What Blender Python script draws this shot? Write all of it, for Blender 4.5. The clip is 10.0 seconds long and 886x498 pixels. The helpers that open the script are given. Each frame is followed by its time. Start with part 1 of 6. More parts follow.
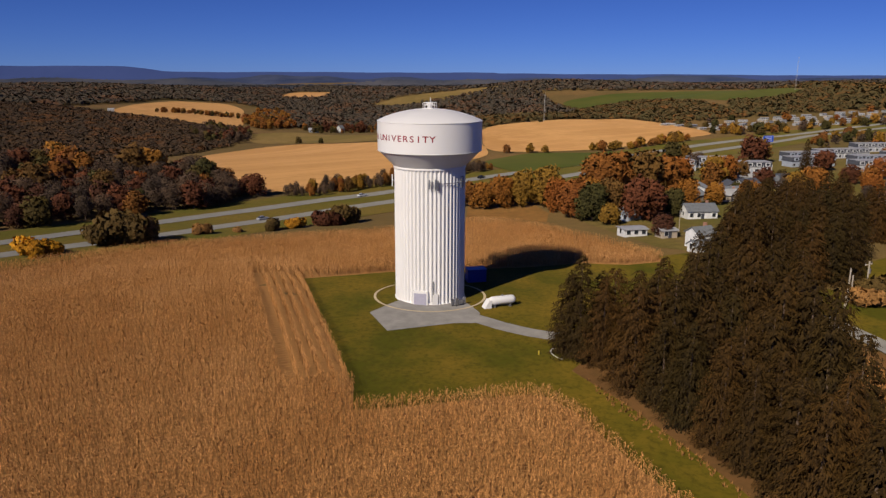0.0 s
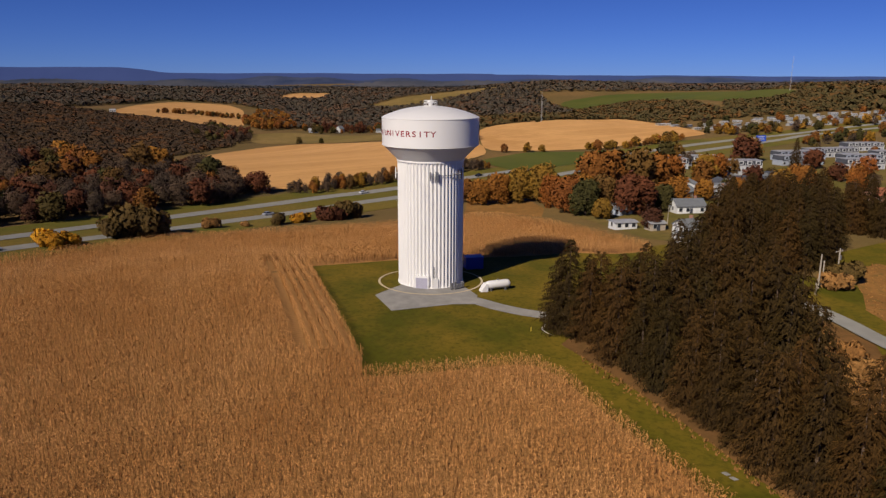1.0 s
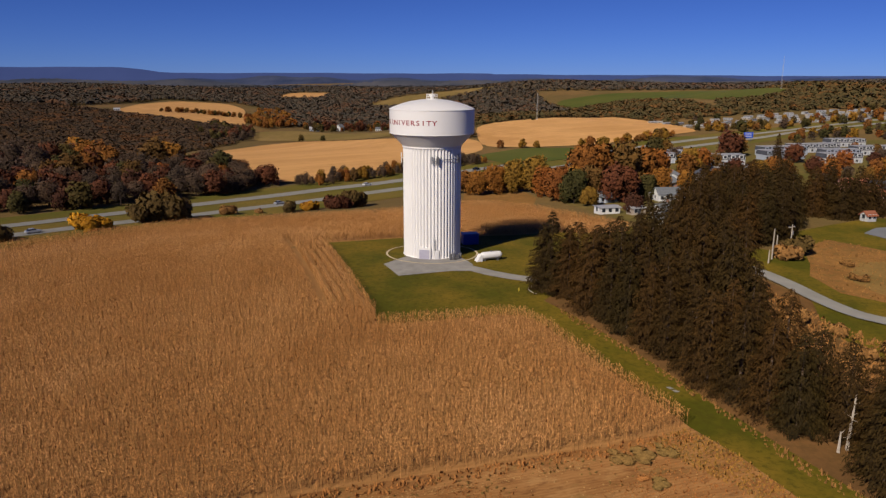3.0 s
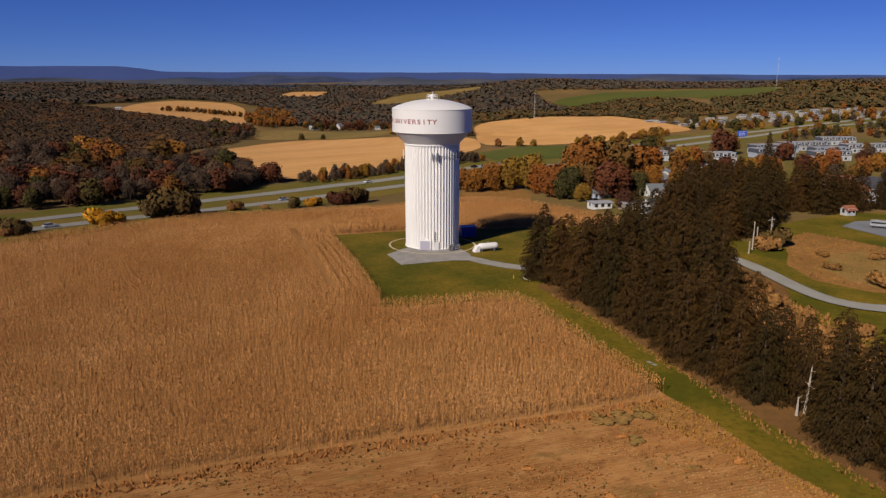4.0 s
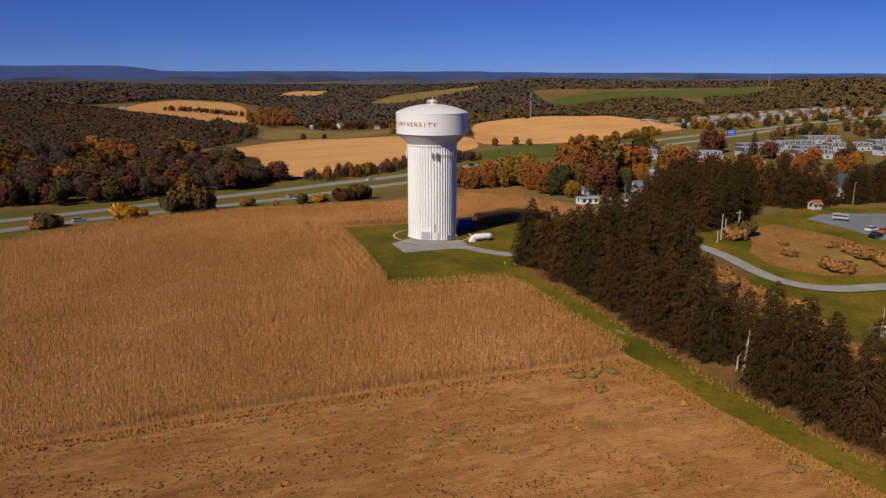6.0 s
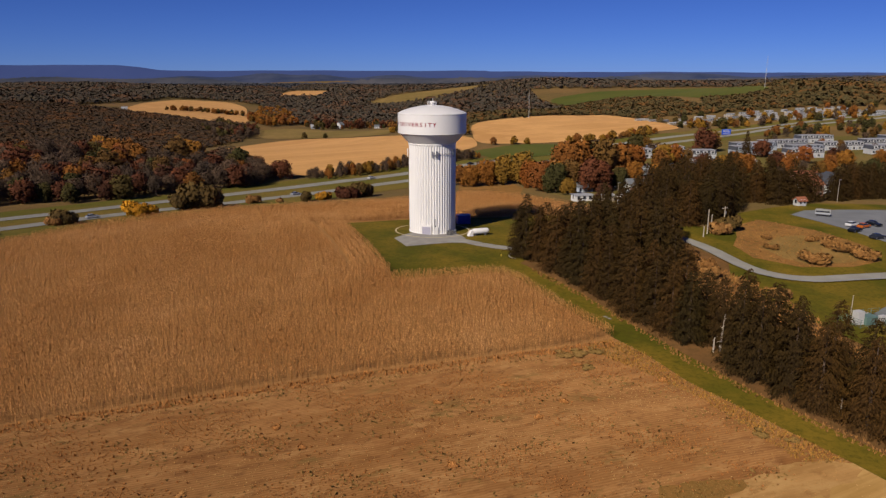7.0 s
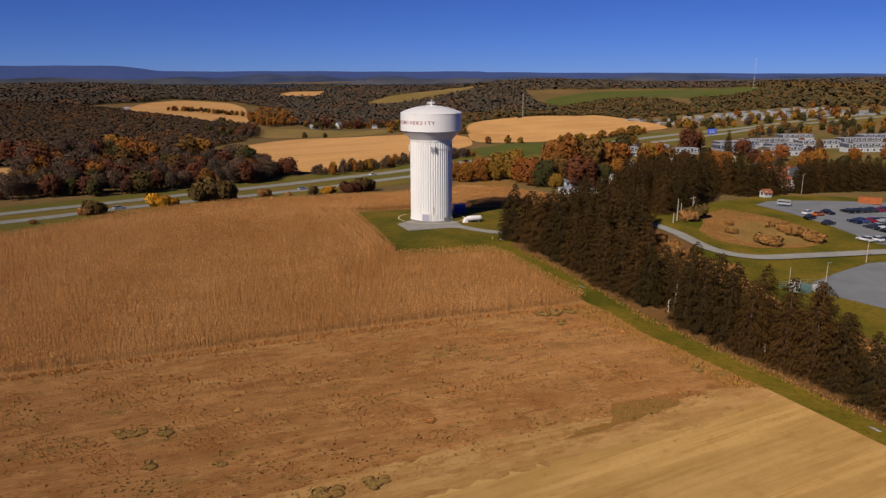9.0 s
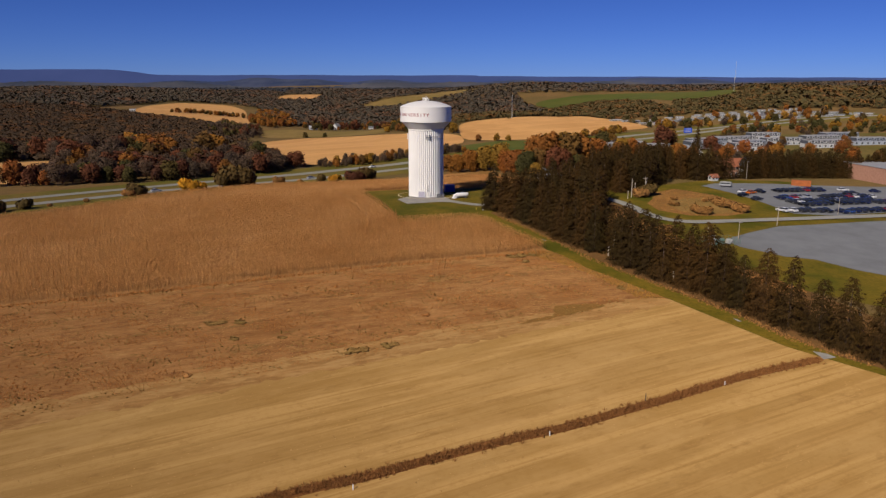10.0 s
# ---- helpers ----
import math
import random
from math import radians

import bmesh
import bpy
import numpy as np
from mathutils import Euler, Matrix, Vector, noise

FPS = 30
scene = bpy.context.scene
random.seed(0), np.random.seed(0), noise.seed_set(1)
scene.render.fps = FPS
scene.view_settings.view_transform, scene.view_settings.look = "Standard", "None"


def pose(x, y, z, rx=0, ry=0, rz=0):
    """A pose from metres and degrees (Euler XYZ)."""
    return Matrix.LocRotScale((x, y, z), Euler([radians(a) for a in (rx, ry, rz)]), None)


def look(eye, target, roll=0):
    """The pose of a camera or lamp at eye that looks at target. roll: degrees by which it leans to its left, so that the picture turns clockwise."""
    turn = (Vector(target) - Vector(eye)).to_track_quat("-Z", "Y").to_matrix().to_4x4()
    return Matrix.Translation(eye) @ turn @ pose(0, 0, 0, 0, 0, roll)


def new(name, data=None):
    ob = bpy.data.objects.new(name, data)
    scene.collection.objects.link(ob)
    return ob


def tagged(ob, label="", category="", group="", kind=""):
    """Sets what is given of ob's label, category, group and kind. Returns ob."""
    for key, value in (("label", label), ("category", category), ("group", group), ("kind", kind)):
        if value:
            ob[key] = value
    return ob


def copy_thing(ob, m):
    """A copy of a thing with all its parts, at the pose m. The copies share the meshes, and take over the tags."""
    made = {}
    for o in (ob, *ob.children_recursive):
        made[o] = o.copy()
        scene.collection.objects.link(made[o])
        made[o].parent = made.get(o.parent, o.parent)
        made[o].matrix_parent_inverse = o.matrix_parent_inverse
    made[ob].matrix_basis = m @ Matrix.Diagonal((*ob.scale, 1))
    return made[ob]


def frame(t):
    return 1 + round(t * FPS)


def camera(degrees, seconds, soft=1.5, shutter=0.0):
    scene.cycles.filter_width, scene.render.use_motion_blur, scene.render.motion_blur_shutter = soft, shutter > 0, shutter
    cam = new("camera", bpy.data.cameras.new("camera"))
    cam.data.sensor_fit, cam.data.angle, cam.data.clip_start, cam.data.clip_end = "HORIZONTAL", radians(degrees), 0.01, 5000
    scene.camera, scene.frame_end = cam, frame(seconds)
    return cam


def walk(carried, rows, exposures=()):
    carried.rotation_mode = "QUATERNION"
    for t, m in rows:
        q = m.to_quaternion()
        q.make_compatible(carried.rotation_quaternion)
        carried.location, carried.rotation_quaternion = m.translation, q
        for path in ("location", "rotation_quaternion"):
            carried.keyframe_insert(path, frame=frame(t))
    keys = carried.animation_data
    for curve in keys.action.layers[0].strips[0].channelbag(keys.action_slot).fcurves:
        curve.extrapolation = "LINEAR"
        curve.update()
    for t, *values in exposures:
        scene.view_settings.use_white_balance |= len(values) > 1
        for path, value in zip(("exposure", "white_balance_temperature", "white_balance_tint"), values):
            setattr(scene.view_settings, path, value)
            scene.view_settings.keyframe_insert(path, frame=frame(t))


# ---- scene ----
cam = camera(62.9, 10.0, 1.35)
PATH = [
    (0, (2.855, -110.728, 34.648), (2.785, -101.005, 32.315), 0.18),
    (0.5, (2.761, -115.289, 34.705), (2.701, -105.564, 32.380), 0.18),
    (1, (2.695, -119.342, 34.439), (2.646, -109.614, 32.121), 0.18),
    (1.5, (2.591, -123.594, 34.229), (2.555, -113.865, 31.916), 0.22),
    (2, (2.528, -128.001, 33.950), (2.499, -118.270, 31.647), 0.14),
    (2.5, (2.498, -132.390, 33.836), (2.471, -122.661, 31.526), 0.13),
    (4, (2.247, -145.193, 34.372), (2.244, -135.470, 32.038), 0.13),
    (4.5, (2.194, -149.242, 34.770), (2.197, -139.519, 32.433), 0.06),
    (5, (2.203, -153.179, 35.306), (2.210, -143.458, 32.960), 0.09),
    (5.5, (2.186, -157.015, 35.763), (2.198, -147.294, 33.416), 0.08),
    (7, (2.105, -169.194, 36.974), (2.128, -159.477, 34.611), 0.03),
    (7.5, (2.032, -173.291, 37.197), (2.064, -163.573, 34.837), 0.01),
    (8, (1.911, -177.504, 37.468), (1.956, -167.787, 35.105), 0.01),
    (8.5, (1.757, -181.952, 37.682), (1.812, -172.235, 35.321), -0.00),
    (8.6, (1.727, -182.850, 37.705), (1.786, -173.133, 35.345), 0.01),
    (8.7, (1.697, -183.948, 37.728), (1.761, -174.230, 35.369), 0.02),
    (8.8, (1.668, -185.295, 37.751), (1.735, -175.577, 35.393), 0.03),
    (8.9, (1.638, -187.092, 37.774), (1.710, -177.374, 35.418), 0.04),
    (9, (1.608, -189.437, 37.797), (1.684, -179.719, 35.442), 0.05),
    (9.1, (1.406, -192.661, 38.093), (1.484, -182.943, 35.737), 0.07),
    (9.2, (1.252, -196.187, 38.300), (1.334, -186.469, 35.946), 0.08),
    (9.3, (1.146, -199.965, 38.419), (1.233, -190.246, 36.066), 0.10),
    (9.4, (1.089, -203.894, 38.448), (1.182, -194.174, 36.099), 0.10),
    (9.5, (1.081, -207.873, 38.389), (1.181, -198.152, 36.044), 0.11),
    (9.6, (1.120, -211.823, 38.240), (1.229, -202.101, 35.902), 0.11),
    (9.7, (1.209, -215.773, 38.003), (1.327, -206.049, 35.671), 0.11),
    (9.8, (1.345, -219.723, 37.677), (1.474, -209.998, 35.354), 0.10),
    (9.9, (1.530, -223.673, 37.263), (1.671, -213.946, 34.948), 0.10),
    (10, (1.764, -227.623, 36.759), (1.918, -217.893, 34.455), 0.08),
]
walk(cam, [(t, look(eye, target, roll)) for t, eye, target, roll in PATH], [(0, -0.09, 6500, 14), (10, -0.05, 6500, 14)])

# ---- sky and sun ----
SUN_EL, SUN_X, SUN_Y = radians(36.0), -0.58, -0.815
world = bpy.data.worlds.new("sky")
scene.world = world
world.use_nodes = True
wn = world.node_tree.nodes
sky = wn.new("ShaderNodeTexSky")
sky.sky_type = "NISHITA"
sky.sun_disc = False
sky.sun_elevation = SUN_EL
sky.sun_rotation = math.atan2(SUN_X, SUN_Y)
sky.altitude = 200
sky.air_density, sky.dust_density, sky.ozone_density = 0.55, 0.0, 9.0
deep = wn.new("ShaderNodeMix")
deep.data_type, deep.blend_type = "RGBA", "MULTIPLY"
deep.inputs[0].default_value = 1.0
deep.inputs[7].default_value = (0.5, 0.62, 1.06, 1)
world.node_tree.links.new(sky.outputs[0], deep.inputs[6])
world.node_tree.links.new(deep.outputs[2], wn["Background"].inputs[0])
wn["Background"].inputs[1].default_value = 0.06
sun_data = bpy.data.lights.new("sun", "SUN")
sun_data.energy, sun_data.angle, sun_data.color = 4.0, radians(0.5), (1.0, 0.91, 0.76)
sun = new("sun", sun_data)
sun.matrix_world = look((SUN_X * 100, SUN_Y * 100, 100 * math.tan(SUN_EL)), (0, 0, 0))
scene.view_settings.exposure = 0.0

# ---- materials ----
class Mat:
    """A small builder of node materials."""

    def __init__(self, name, rough=0.9, metal=0.0, spec=0.3):
        self.m = bpy.data.materials.new(name)
        self.m.use_nodes = True
        self.t = self.m.node_tree
        self.b = self.t.nodes["Principled BSDF"]
        self.b.inputs["Roughness"].default_value = rough
        self.b.inputs["Metallic"].default_value = metal
        self.b.inputs["Specular IOR Level"].default_value = spec
        self.b.inputs["Diffuse Roughness"].default_value = 1.0 if rough >= 0.8 else 0.0
        self.pos = self.t.nodes.new("ShaderNodeNewGeometry")
        self.obj = self.t.nodes.new("ShaderNodeObjectInfo")

    def node(self, kind, **props):
        n = self.t.nodes.new(kind)
        for k, v in props.items():
            if k == "operation":
                n.operation = v
            elif k == "blend":
                n.blend_type = v
        return n

    def link(self, a, b):
        self.t.links.new(a, b)

    def coords(self, scale=(1, 1, 1), turn=0.0):
        """Places in metres, turned about z and then stretched."""
        n = self.node("ShaderNodeMapping")
        n.inputs["Rotation"].default_value = (0, 0, radians(turn))
        self.link(self.pos.outputs["Position"], n.inputs[0])
        if scale == (1, 1, 1):
            return n.outputs[0]
        k = self.node("ShaderNodeMapping")
        k.inputs["Scale"].default_value = scale
        self.link(n.outputs[0], k.inputs[0])
        return k.outputs[0]

    def noise(self, scale, detail=4, vec=None, rough=0.6):
        n = self.node("ShaderNodeTexNoise")
        n.inputs["Scale"].default_value = scale
        n.inputs["Detail"].default_value = detail
        n.inputs["Roughness"].default_value = rough
        self.link(vec if vec else self.coords(), n.inputs["Vector"])
        return n.outputs["Fac"]

    def wave(self, scale, turn, distort=1.5, dscale=0.3):
        n = self.node("ShaderNodeTexWave")
        n.inputs["Scale"].default_value = scale
        n.inputs["Distortion"].default_value = distort
        n.inputs["Detail"].default_value = 3
        n.inputs["Detail Scale"].default_value = dscale
        self.link(self.coords(turn=turn), n.inputs["Vector"])
        return n.outputs["Fac"]

    def ramp(self, fac, *stops):
        n = self.node("ShaderNodeValToRGB")
        el = n.color_ramp.elements
        while len(el) < len(stops):
            el.new(0.5)
        for e, (p, c) in zip(el, stops):
            e.position, e.color = p, (*c, 1)
        self.link(fac, n.inputs[0])
        return n.outputs[0]

    def mix(self, a, b, fac, blend="MIX"):
        n = self.node("ShaderNodeMix", blend=blend)
        n.data_type = "RGBA"
        for v, s in ((fac, n.inputs[0]), (a, n.inputs[6]), (b, n.inputs[7])):
            if isinstance(v, (int, float)):
                s.default_value = v
            elif isinstance(v, tuple):
                s.default_value = (*v, 1)
            else:
                self.link(v, s)
        return n.outputs[2]

    def bump(self, height, strength=0.4, dist=0.05):
        n = self.node("ShaderNodeBump")
        n.inputs["Strength"].default_value = strength
        n.inputs["Distance"].default_value = dist
        self.link(height, n.inputs["Height"])
        self.link(n.outputs[0], self.b.inputs["Normal"])

    def done(self, colour):
        if isinstance(colour, tuple):
            self.b.inputs["Base Color"].default_value = (*colour, 1)
        else:
            self.link(colour, self.b.inputs["Base Color"])
        return self.m


def warm(c):
    """Late autumn tint of every plant colour."""
    return (c[0] * 1.05, c[1] * 0.9, c[2] * 0.75)


def earth(name, a, b, c, big=0.02, small=1.5, bump=0.5, dist=0.08):
    """Ground cover: two colours in large patches, a third in fine flecks."""
    m = Mat(name, 0.95, 0, 0.1)
    a, b, c = warm(a), warm(b), warm(c)
    large, fine = m.noise(big, 5), m.noise(small, 6, rough=0.7)
    base = m.ramp(large, (0.38, a), (0.62, b))
    out = m.mix(base, c, m.ramp(fine, (0.45, (0, 0, 0)), (0.75, (1, 1, 1))))
    m.bump(fine, bump, dist)
    return m.done(out)


def rows(name, a, b, c, along, scale, big=0.03, amount=0.6, small=1.2, streak=0.0, band=0.16, blotches=()):
    """Worked land: drilled rows running along an angle, with swathes, patches and flecks."""
    m = Mat(name, 0.95, 0, 0.1)
    a, b, c = warm(a), warm(b), warm(c)
    w = m.wave(scale, -90 - along, 4.0, 0.6)
    large, fine = m.noise(big, 5), m.noise(small, 6, rough=0.75)
    base = m.ramp(large, (0.36, a), (0.64, b))
    base = m.mix(base, c, m.mix((0, 0, 0), m.ramp(w, (0.45, (0, 0, 0)), (0.75, (1, 1, 1))), amount))
    if streak:
        s = m.noise(1.0, 3, m.coords((band * 0.05, band, 1), -along))
        base = m.mix(base, tuple(v * 1.18 for v in a), m.mix((0, 0, 0), m.ramp(s, (0.46, (0, 0, 0)), (0.6, (1, 1, 1))), streak))
        s2 = m.noise(1.0, 4, m.coords((band * 0.12, band * 4.5, 1), -along))
        base = m.mix(base, c, m.mix((0, 0, 0), m.ramp(s2, (0.5, (0, 0, 0)), (0.68, (1, 1, 1))), streak * 0.8))
    base = m.mix(base, c, m.mix((0, 0, 0), m.ramp(fine, (0.5, (0, 0, 0)), (0.75, (1, 1, 1))), 0.6))
    for size, colour, lo, hi, much in blotches:
        f = m.noise(size, 5, m.coords((0.45, 1, 1), -along), 0.7)
        base = m.mix(base, warm(colour), m.mix((0, 0, 0), m.ramp(f, (lo, (0, 0, 0)), (hi, (1, 1, 1))), much))
    m.bump(m.mix(w, fine, 0.6), 0.5, 0.1)
    return m.done(base)


def plain(name, c, rough=0.6, metal=0.0, spread=0.12, scale=0.8, spec=0.4):
    """Paint, metal or board with slight blotches and wear."""
    m = Mat(name, rough, metal, spec)
    dark = tuple(v * (1 - spread) for v in c)
    lite = tuple(min(1, v * (1 + spread)) for v in c)
    n = m.noise(scale, 6)
    m.bump(n, 0.05, 0.02)
    return m.done(m.ramp(n, (0.3, dark), (0.7, lite)))


def ragged(m, scale, lo=0.34, hi=0.42):
    """Leaf clumps with gaps: the pieces are cut up by a fine noise."""
    m.link(m.ramp(m.noise(scale, 2, rough=0.5), (lo, (0, 0, 0)), (hi, (1, 1, 1))), m.b.inputs["Alpha"])


def foliage(name, *cols, island=0.55, spread=0.25, holes=0.0):
    """Leaves: each plant takes a hue of its own, and each clump its own shade."""
    m = Mat(name, 0.8, 0, 0.12)
    cols = [warm(c) for c in cols]
    stops = [((i + 0.5) / len(cols), c) for i, c in enumerate(cols)] if len(cols) > 1 else [(0, cols[0]), (1, cols[0])]
    hue = m.ramp(m.obj.outputs["Random"], *stops)
    isl = m.ramp(m.pos.outputs["Random Per Island"], (0, (1 - island,) * 3), (1, (1 + spread,) * 3))
    out = m.mix(hue, isl, 1.0, "MULTIPLY")
    if holes:
        ragged(m, holes)
    return m.done(out)


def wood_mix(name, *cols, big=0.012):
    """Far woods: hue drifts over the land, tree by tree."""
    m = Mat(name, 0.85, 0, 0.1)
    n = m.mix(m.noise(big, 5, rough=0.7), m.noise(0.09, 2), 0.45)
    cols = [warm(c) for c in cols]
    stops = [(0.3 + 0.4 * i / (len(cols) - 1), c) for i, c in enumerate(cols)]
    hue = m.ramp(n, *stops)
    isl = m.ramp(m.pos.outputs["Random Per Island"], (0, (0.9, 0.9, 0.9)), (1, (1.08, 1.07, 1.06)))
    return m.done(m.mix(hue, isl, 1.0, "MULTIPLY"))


M_LAND = earth("rough land", (0.102, 0.085, 0.034), (0.162, 0.111, 0.0467), (0.1, 0.075, 0.035), 0.01, 0.25, 0.6, 0.6)
M_LAWN = earth("lawn", (0.06, 0.066, 0.006), (0.14, 0.108, 0.014), (0.046, 0.046, 0.006), 0.07, 1.3, 0.3, 0.06)
M_VERGE = earth("verge grass", (0.088, 0.096, 0.0176), (0.144, 0.116, 0.028), (0.08, 0.075, 0.018), 0.03, 0.7, 0.3, 0.1)
M_CORNFLOOR = rows("corn floor", (0.294, 0.171, 0.07), (0.322, 0.189, 0.077), (0.252, 0.14, 0.0525), 17.5, 0.42)
M_STUBBLE = rows("weedy stubble", (0.296, 0.17, 0.0703), (0.229, 0.122, 0.0444), (0.178, 0.0888, 0.0311), 17.5, 0.8, 0.07, 0.5, 0.9, 0.5, 0.3, ((0.22, (0.17, 0.08, 0.028), 0.52, 0.66, 0.6), (0.6, (0.38, 0.245, 0.11), 0.52, 0.66, 0.5), (0.9, (0.14, 0.068, 0.026), 0.54, 0.66, 0.75), (0.35, (0.14, 0.1, 0.034), 0.58, 0.68, 0.7)))
M_RUST = foliage("rusty dead weeds", (0.42, 0.21, 0.07), (0.36, 0.17, 0.058), (0.44, 0.25, 0.095), island=0.3)
M_STRAW = foliage("pale straw", (0.48, 0.34, 0.16), (0.42, 0.29, 0.13), island=0.25)
M_GOLDGRASS = foliage("dry orange grass", (0.42, 0.22, 0.05), (0.36, 0.21, 0.05), island=0.35)
M_CLUMP = foliage("red-brown weed clumps", (0.365, 0.169, 0.0567), (0.297, 0.149, 0.0513), island=0.35)
M_PAINTGREY = plain("pale grey paint", (0.55, 0.54, 0.52), 0.7)
M_PALE = rows("pale cut field", (0.334, 0.235, 0.0957), (0.293, 0.194, 0.0681), (0.252, 0.16, 0.0545), 27.0, 0.06, 0.05, 0.25, 1.1, 0.9, 0.38, ((0.12, (0.414, 0.299, 0.133), 0.5, 0.7, 0.5), (0.5, (0.193, 0.115, 0.0386), 0.56, 0.72, 0.5)))
M_BANK = earth("dark weed bank", (0.13, 0.055, 0.022), (0.18, 0.085, 0.03), (0.09, 0.045, 0.02), 0.3, 1.5, 0.6, 0.15)
M_OLIVEMAT = earth("olive weed mat", (0.174, 0.108, 0.033), (0.21, 0.12, 0.039), (0.12, 0.084, 0.024), 0.25, 1.5, 0.6, 0.1)
M_TAN = earth("tan rough grass", (0.23, 0.153, 0.0574), (0.153, 0.111, 0.0382), (0.136, 0.102, 0.034), 0.07, 0.8, 0.5, 0.15)
M_SOY = rows("far stubble field", (0.459, 0.293, 0.128), (0.391, 0.234, 0.0935), (0.34, 0.2, 0.0765), 40.0, 0.05, 0.008, 0.15, 0.12, 0.5, 0.05)
M_GREENF = earth("winter crop", (0.0544, 0.08, 0.016), (0.0832, 0.096, 0.0224), (0.064, 0.08, 0.02), 0.01, 0.1, 0.2, 0.2)
M_SHRUBLAND = earth("brown rough grass", (0.235, 0.132, 0.044), (0.165, 0.09, 0.03), (0.1, 0.078, 0.025), 0.06, 0.6, 0.6, 0.2)
M_LITTER = earth("needle litter", (0.15, 0.086, 0.034), (0.105, 0.062, 0.026), (0.075, 0.052, 0.02), 0.08, 0.7, 0.6, 0.2)
# distance haze painted onto the ridge as a blue emission
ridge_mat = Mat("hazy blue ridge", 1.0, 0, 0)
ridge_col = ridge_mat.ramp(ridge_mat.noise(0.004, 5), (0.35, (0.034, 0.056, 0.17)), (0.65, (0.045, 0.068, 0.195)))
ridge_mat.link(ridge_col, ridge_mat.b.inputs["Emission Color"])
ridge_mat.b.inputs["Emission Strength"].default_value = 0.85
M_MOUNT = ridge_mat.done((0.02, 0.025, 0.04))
M_ROAD = plain("pale concrete road", (0.207, 0.199, 0.178), 0.85, 0, 0.12, 0.25, 0.2)
M_DRIVE = plain("gravel drive", (0.225, 0.212, 0.192), 0.95, 0, 0.18, 0.5, 0.1)
M_LOT = plain("worn asphalt lot", (0.131, 0.136, 0.144), 0.9, 0, 0.15, 0.15, 0.15)
M_WHITE = plain("white tank paint", (0.86, 0.84, 0.8), 0.45, 0, 0.03, 0.15, 0.4)
M_UNDER = plain("shaded cone paint", (0.8, 0.78, 0.74), 0.5, 0, 0.04, 0.2, 0.4)
M_RED = plain("dark red lettering", (0.3, 0.02, 0.03), 0.5, 0, 0.05)
M_GREY = plain("galvanised steel", (0.35, 0.35, 0.36), 0.45, 0.7, 0.12, 2.0)
M_DARK = plain("dark grey plastic", (0.06, 0.06, 0.065), 0.6)
M_DOORGREY = plain("pale lilac door", (0.46, 0.44, 0.52), 0.5, 0, 0.06, 2.0)
M_BLUE = plain("deep blue metal", (0.03, 0.06, 0.34), 0.4, 0.0, 0.1)
M_BARK = plain("bark", (0.13, 0.09, 0.065), 0.95, 0, 0.35, 3.0, 0.1)
M_DEAD = plain("bleached dead wood", (0.42, 0.36, 0.29), 0.9, 0, 0.2, 3.0, 0.1)
M_PINE = foliage("pine needles", (0.042, 0.028, 0.0075), (0.056, 0.034, 0.009), (0.037, 0.028, 0.0075), (0.07, 0.04, 0.0105), island=0.55, spread=0.4)
M_AUTUMN = foliage("autumn leaves", (0.24, 0.105, 0.026), (0.29, 0.128, 0.026), (0.18, 0.09, 0.027), (0.26, 0.095, 0.026), (0.22, 0.13, 0.03), (0.14, 0.084, 0.027), island=0.3, holes=2.2)
M_ORANGE = foliage("orange leaves", (0.27, 0.125, 0.025), (0.25, 0.095, 0.022), (0.3, 0.15, 0.028), island=0.3, holes=2.2)
M_YELLOW = foliage("yellow leaves", (0.28, 0.165, 0.024), (0.23, 0.145, 0.026), (0.33, 0.19, 0.034), island=0.3, holes=2.2)
M_REDLEAF = foliage("red brown leaves", (0.11, 0.045, 0.026), (0.14, 0.055, 0.028), (0.085, 0.04, 0.026), island=0.3, holes=2.2)
M_OLIVE = foliage("dull green leaves", (0.07, 0.066, 0.022), (0.1, 0.075, 0.024), (0.06, 0.062, 0.022), island=0.3, holes=2.2)
M_TWIG = foliage("bare twigs", (0.1, 0.076, 0.058), (0.13, 0.092, 0.066), (0.085, 0.068, 0.055), island=0.35)
M_FARWOOD = wood_mix("far mixed wood", (0.078, 0.068, 0.032), (0.115, 0.08, 0.034), (0.066, 0.066, 0.032), (0.17, 0.088, 0.03), (0.085, 0.074, 0.036), big=0.014)
# grey of bare woods, with some distance haze painted into the base colours
M_HAZEWOOD = wood_mix("far hazed grey wood", (0.066, 0.066, 0.06), (0.1, 0.078, 0.055), (0.06, 0.064, 0.058), (0.14, 0.08, 0.046), (0.068, 0.066, 0.06), big=0.009)
M_GREYWOOD = wood_mix("far bare wood", (0.058, 0.047, 0.034), (0.1, 0.064, 0.034), (0.052, 0.045, 0.036), (0.13, 0.068, 0.03), (0.066, 0.052, 0.036), big=0.016)
M_SCRUB = foliage("brown scrub leaves", (0.35, 0.2, 0.07), (0.29, 0.165, 0.058), island=0.3, holes=2.5)
M_DUSK = foliage("brownish green leaves", (0.12, 0.085, 0.03), (0.1, 0.078, 0.028), island=0.3, holes=2.5)
M_GOLD = foliage("golden bush leaves", (0.5, 0.27, 0.02), (0.46, 0.25, 0.025), island=0.3, holes=2.5)
